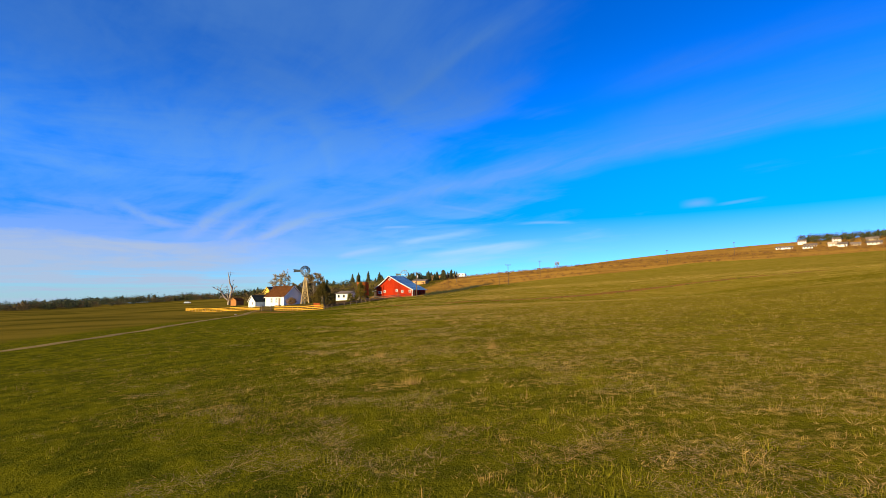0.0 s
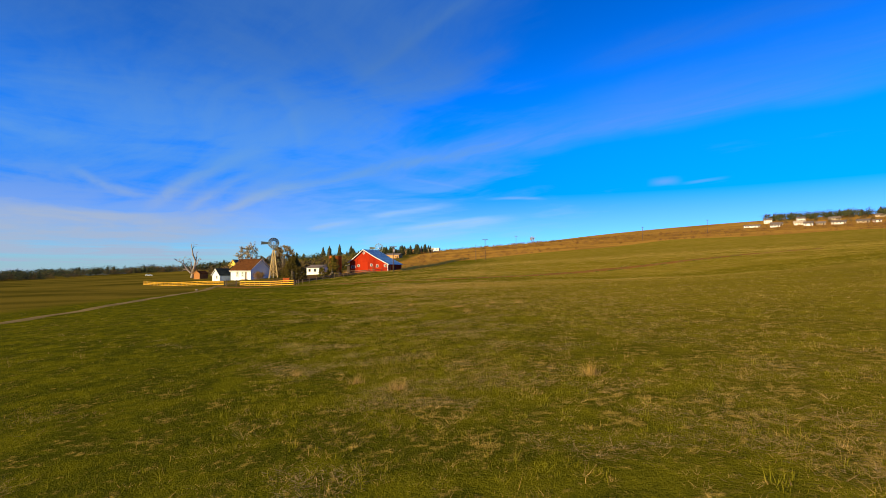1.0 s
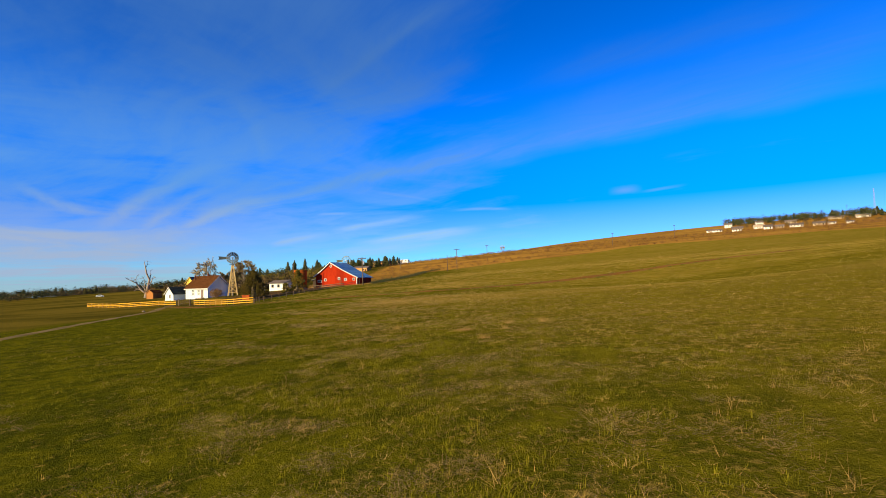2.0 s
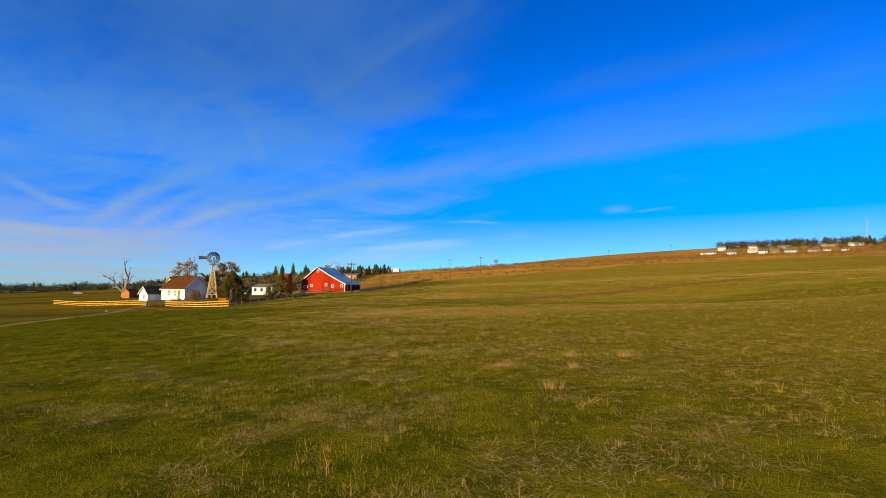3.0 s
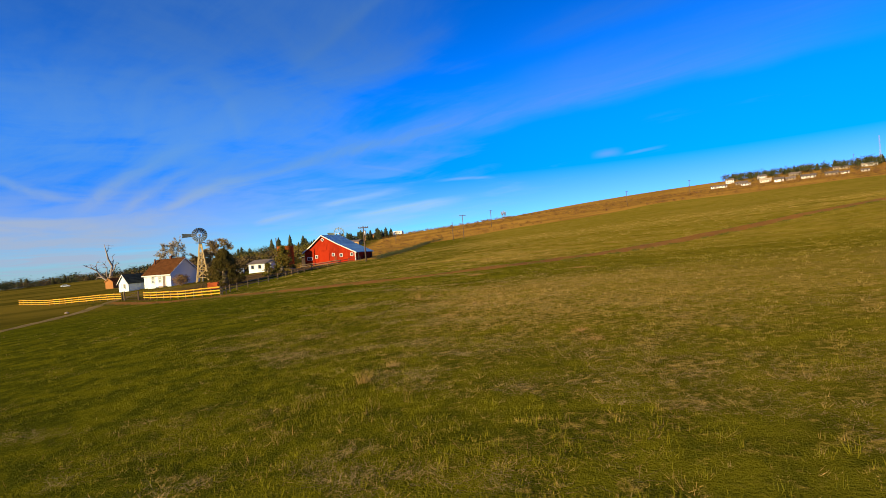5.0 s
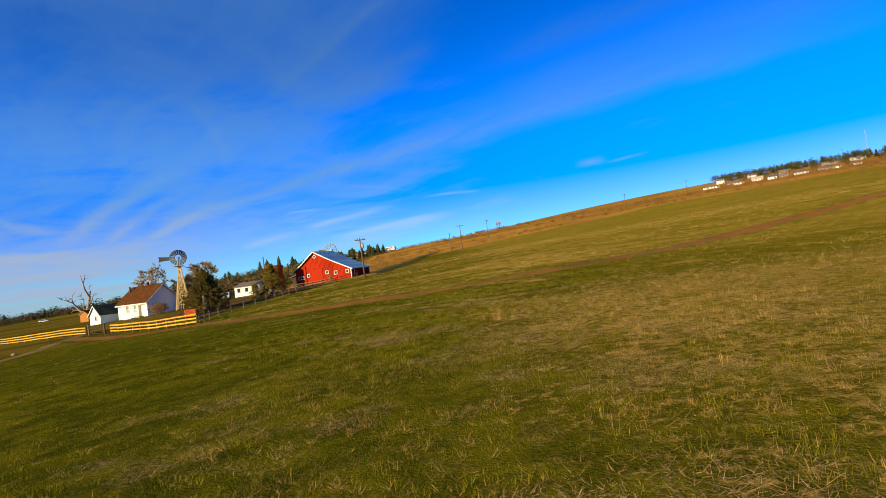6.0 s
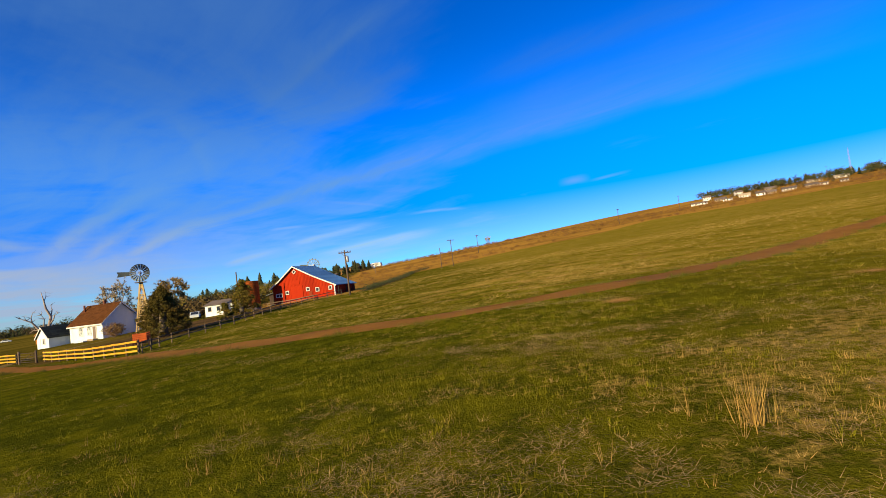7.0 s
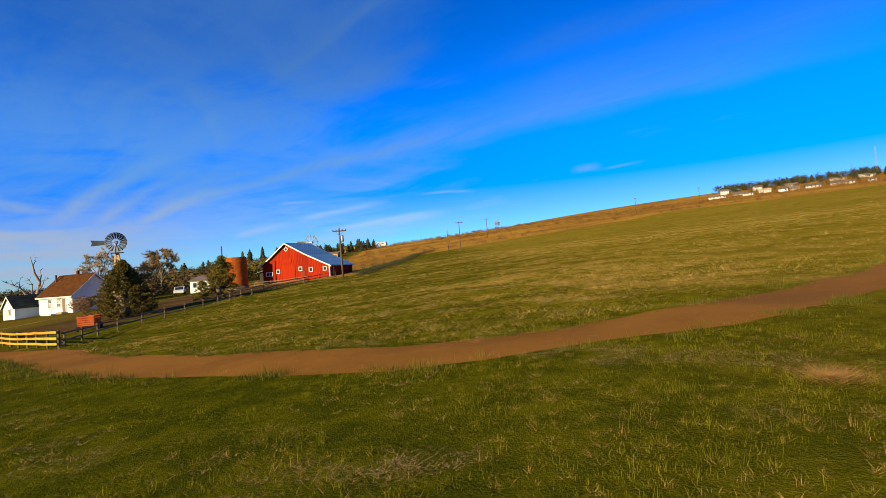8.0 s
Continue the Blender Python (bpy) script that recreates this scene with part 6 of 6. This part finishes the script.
def sward(name, tufts, material, label, lift=None, pale=(0.0, 1.0)):
    """One mesh of blades that remembers each tuft's tint, between the two of pale."""
    v, q, tint = tufts
    tint = pale[0] + (pale[1] - pale[0]) * tint
    if lift is not None:
        v[:, 2] += lift
    ob = loose(name, v, q, material, label, "grass")
    att = ob.data.attributes.new("tint", "FLOAT", "POINT")
    att.data.foreach_set("value", np.ascontiguousarray(tint, np.float32))
    return ob


def build_grass():
    rng = np.random.default_rng(11)
    x, y = near_line(rng, 80000, 3.8)
    ok = off_the_ways(x, y) & (bumps(x * 2.7 + 3, y * 2.7 + 5) > -0.7)
    # low blades keep to darker tints, standing for shaded gaps between tufts
    sward("meadow_grass", blades(rng, x[ok], y[ok], 11, 0.075, 0.02, 0.075, 0.0028, 0.9, True), M_BLADE, "short olive green and straw meadow grass", pale=(0.0, 0.6))
    # taller tufts, tinted paler than the sward to paint in sunlit tips
    x, y = near_line(rng, 24000, 5.0)
    ok = off_the_ways(x, y) & (bumps(x, y) + 0.6 * bumps(x * 3.1, y * 3.3 + 1) > -0.2)
    sward("grass_tufts", blades(rng, x[ok], y[ok], 24, 0.065, 0.035, 0.105, 0.0032, 0.8), M_BLADE, "taller olive green tufts in the meadow", pale=(0.35, 1.0))
    # dead growth stands and lies mostly on the uphill side
    uphill = lambda x, y: np.clip((x + 0.33 * np.minimum(y, 30.0)) / 9.0, -0.6, 1.0) * (y < 46) - 0.3 * (y >= 46) + 0.5 * swell(-5.0, 36.0, 4.5, x, y)
    x, y = near_line(rng, 5200, 6.0)
    ok = off_the_ways(x, y) & (bumps(x * 0.8 + 9, y * 0.8) + 0.7 * uphill(x, y) > 0.1)
    sward("straw_grass", blades(rng, x[ok], y[ok], 15, 0.07, 0.06, 0.19, 0.0022, 0.75), M_STRAW, "thin dry straw-coloured grass stalks")
    x, y = near_line(rng, 19000, 8.0)
    ok = off_the_ways(x, y) & (bumps(x * 0.7 + 2, y * 0.7) + 0.6 * bumps(x * 2.3, y * 2.9) + 0.8 * uphill(x, y) > 0.05)
    sward("straw_wisps", blades(rng, x[ok], y[ok], 15, 0.06, 0.04, 0.12, 0.0024, 1.08), M_WISP, "small bright wisps of lodged dry grass")
    # lodged stalks lying over the sward in tangled patches
    x, y = near_line(rng, 80000, 5.0)
    patch = bumps(x * 1.4 + 4, y * 1.9) + 0.75 * bumps(x * 4.1, y * 4.7 + 2) + 0.7 * uphill(x, y)
    ok = off_the_ways(x, y) & (patch > 0.44)
    tufts = blades(rng, x[ok], y[ok], 16, 0.13, 0.04, 0.15, 0.0022, 1.47)
    sward("thatch", tufts, M_STALK, "lodged tangle of dry pale grass stalks", np.repeat(rng.uniform(0.012, 0.06, len(tufts[0]) // 3), 3))
    x, y = near_line(rng, 20000, 6.0)
    ok = off_the_ways(x, y) & (bumps(x * 1.1 + 14, y * 1.3) + 0.4 * uphill(x, y) > 0.2)
    sward("thatch", blades(rng, x[ok], y[ok], 13, 0.18, 0.05, 0.17, 0.0035, 1.4), M_STRAW, "flattened grey-brown dead grass", 0.03)
    # tufts leaning over the trail's edges
    d = np.gradient(TRAIL, axis=0)
    d /= np.linalg.norm(d, axis=1)[:, None]
    k = rng.integers(0, len(TRAIL), 11000)
    k = k[TRAIL[k, 0] < 46]
    side = rng.choice([-1, 1], len(k))
    off = (TRAIL_WIDE / 2 + 0.02 + np.abs(rng.normal(0, 0.35, len(k))) + 0.10 * np.sin(k * 0.9) + 0.08 * np.sin(k * 2.3)) * side
    x, y = TRAIL[k, 0] - d[k, 1] * off + rng.normal(0, 0.3, len(k)), TRAIL[k, 1] + d[k, 0] * off
    clumpy = bumps(x * 2.6, y * 2.6) + 0.5 * bumps(x * 6.1, y * 5.7) > 0.05
    near = side * np.sign(d[k, 0]) < 0
    for pick, tall in ((near & clumpy, 1.1), (~near & clumpy, 0.8)):
        sward("verge_tufts", blades(rng, x[pick], y[pick], 12, 0.10, 0.05 * tall, 0.20 * tall, 0.007, 0.85), M_VERGE, "ragged grass tufts along the trail's edges")
    # tussocks further off, which catch the low sun
    for count, y0, y1, size in ((33000, 58, 112, 1.0), (34000, 40, 215, 1.3), (26000, -25, 58, 0.8)):
        x, y = rng.uniform(-42, 105, count), rng.uniform(y0, y1, count)
        ok = off_the_ways(x, y) & (x > -33 - 0.02 * y) & (bumps(x * 0.4, y * 0.9) + 0.8 * bumps(x * 1.3, y * 2.1) > -0.1) & ((y > np.interp(x, TRAIL[:, 0], TRAIL[:, 1]) + 1.8) | (x + 0.33 * np.minimum(y, 30.0) > 10 + 8 * np.sin(x * 0.7 + y * 0.4) ** 2) & (away(AXIS, x, y) > 8))
        sward("far_tufts", blades(rng, x[ok], y[ok], 7, 0.16 * size, 0.06 * size, 0.17 * size, 0.011 * size, 1.05), M_TUSSOCK, "uneven golden tufts over the far pasture")
    x, y = rng.uniform(-30, 75, 9000), rng.uniform(57, 140, 9000)
    ok = (y > np.interp(x, TRAIL[:, 0], TRAIL[:, 1]) + 1.8) & (x > -32) & (bumps(x * 0.5 + 3, y * 1.1) + 0.8 * bumps(x * 1.7, y * 2.6) > 0.1)
    sward("straw_wisps", blades(rng, x[ok], y[ok], 10, 0.16, 0.08, 0.28, 0.009, 1.1), M_WISP, "pale dry wisps over the slope beyond the trail")


def build_clump(x, y, high, wide, count, seed, lean=0.45, label="upright clump of dry straw-coloured grass"):
    rng = np.random.default_rng(seed)
    v, q, _ = blades(rng, np.array([x]), np.array([y]), int(count * 1.8 if lean > 1 else count), wide * 0.24, high * 0.35, high * 1.0, 0.0026, lean + 0.06)
    v -= np.array([x, y, z_at(x, y)])
    ob = loose("dry_grass_clump", v, q, M_PATCH if lean > 1 else M_CLUMP, label, "grass clump", "stuff")
    ob.matrix_basis = pose(x, y, z_at(x, y))
    ob["group"] = "dry grass clumps"


build_grass()
CLUMPS = ((6.2, -5.0, 0.36, 0.40, 260, 0.6), (-4.9, 50.6, 0.20, 1.35, 1700, 1.18), (-7.75, 39.2, 0.70, 0.40, 110, 0.16), (-8.1, 39.7, 0.45, 0.4, 16, 0.2),
          (2.2, 10.5, 0.17, 1.0, 900, 1.2), (3.7, 10.1, 0.24, 0.5, 220, 0.8), (3.9, 11.7, 0.28, 0.6, 220, 0.7), (-7.7, 25.8, 0.34, 0.35, 150, 0.4),
          (5.2, 11.5, 0.30, 0.5, 200, 0.6), (4.9, -10.4, 0.30, 0.8, 300, 0.8), (2.9, 8.1, 0.26, 0.6, 240, 0.7), (1.7, -5.0, 0.26, 0.5, 220, 0.7),
          (0.1, -4.0, 0.24, 0.5, 220, 0.7), (2.7, -5.6, 0.28, 0.45, 220, 0.6), (1.6, 48.6, 0.16, 3.0, 1500, 1.25), (-6.3, 33.3, 0.14, 1.3, 600, 1.3),
          (-3.1, 28.3, 0.22, 0.6, 170, 1.1), (-3.0, 27.3, 0.18, 0.7, 200, 1.2), (-0.6, 13.0, 0.26, 0.5, 180, 0.8), (-7.3, 26.9, 0.22, 0.4, 190, 0.8))
for i, (x, y, h, w, n, lean) in enumerate(CLUMPS):
    build_clump(x, y, h, w, n, 100 + i, lean, "flattened patch of dry straw-coloured grass" if lean > 1 else "upright clump of dry straw-coloured grass")
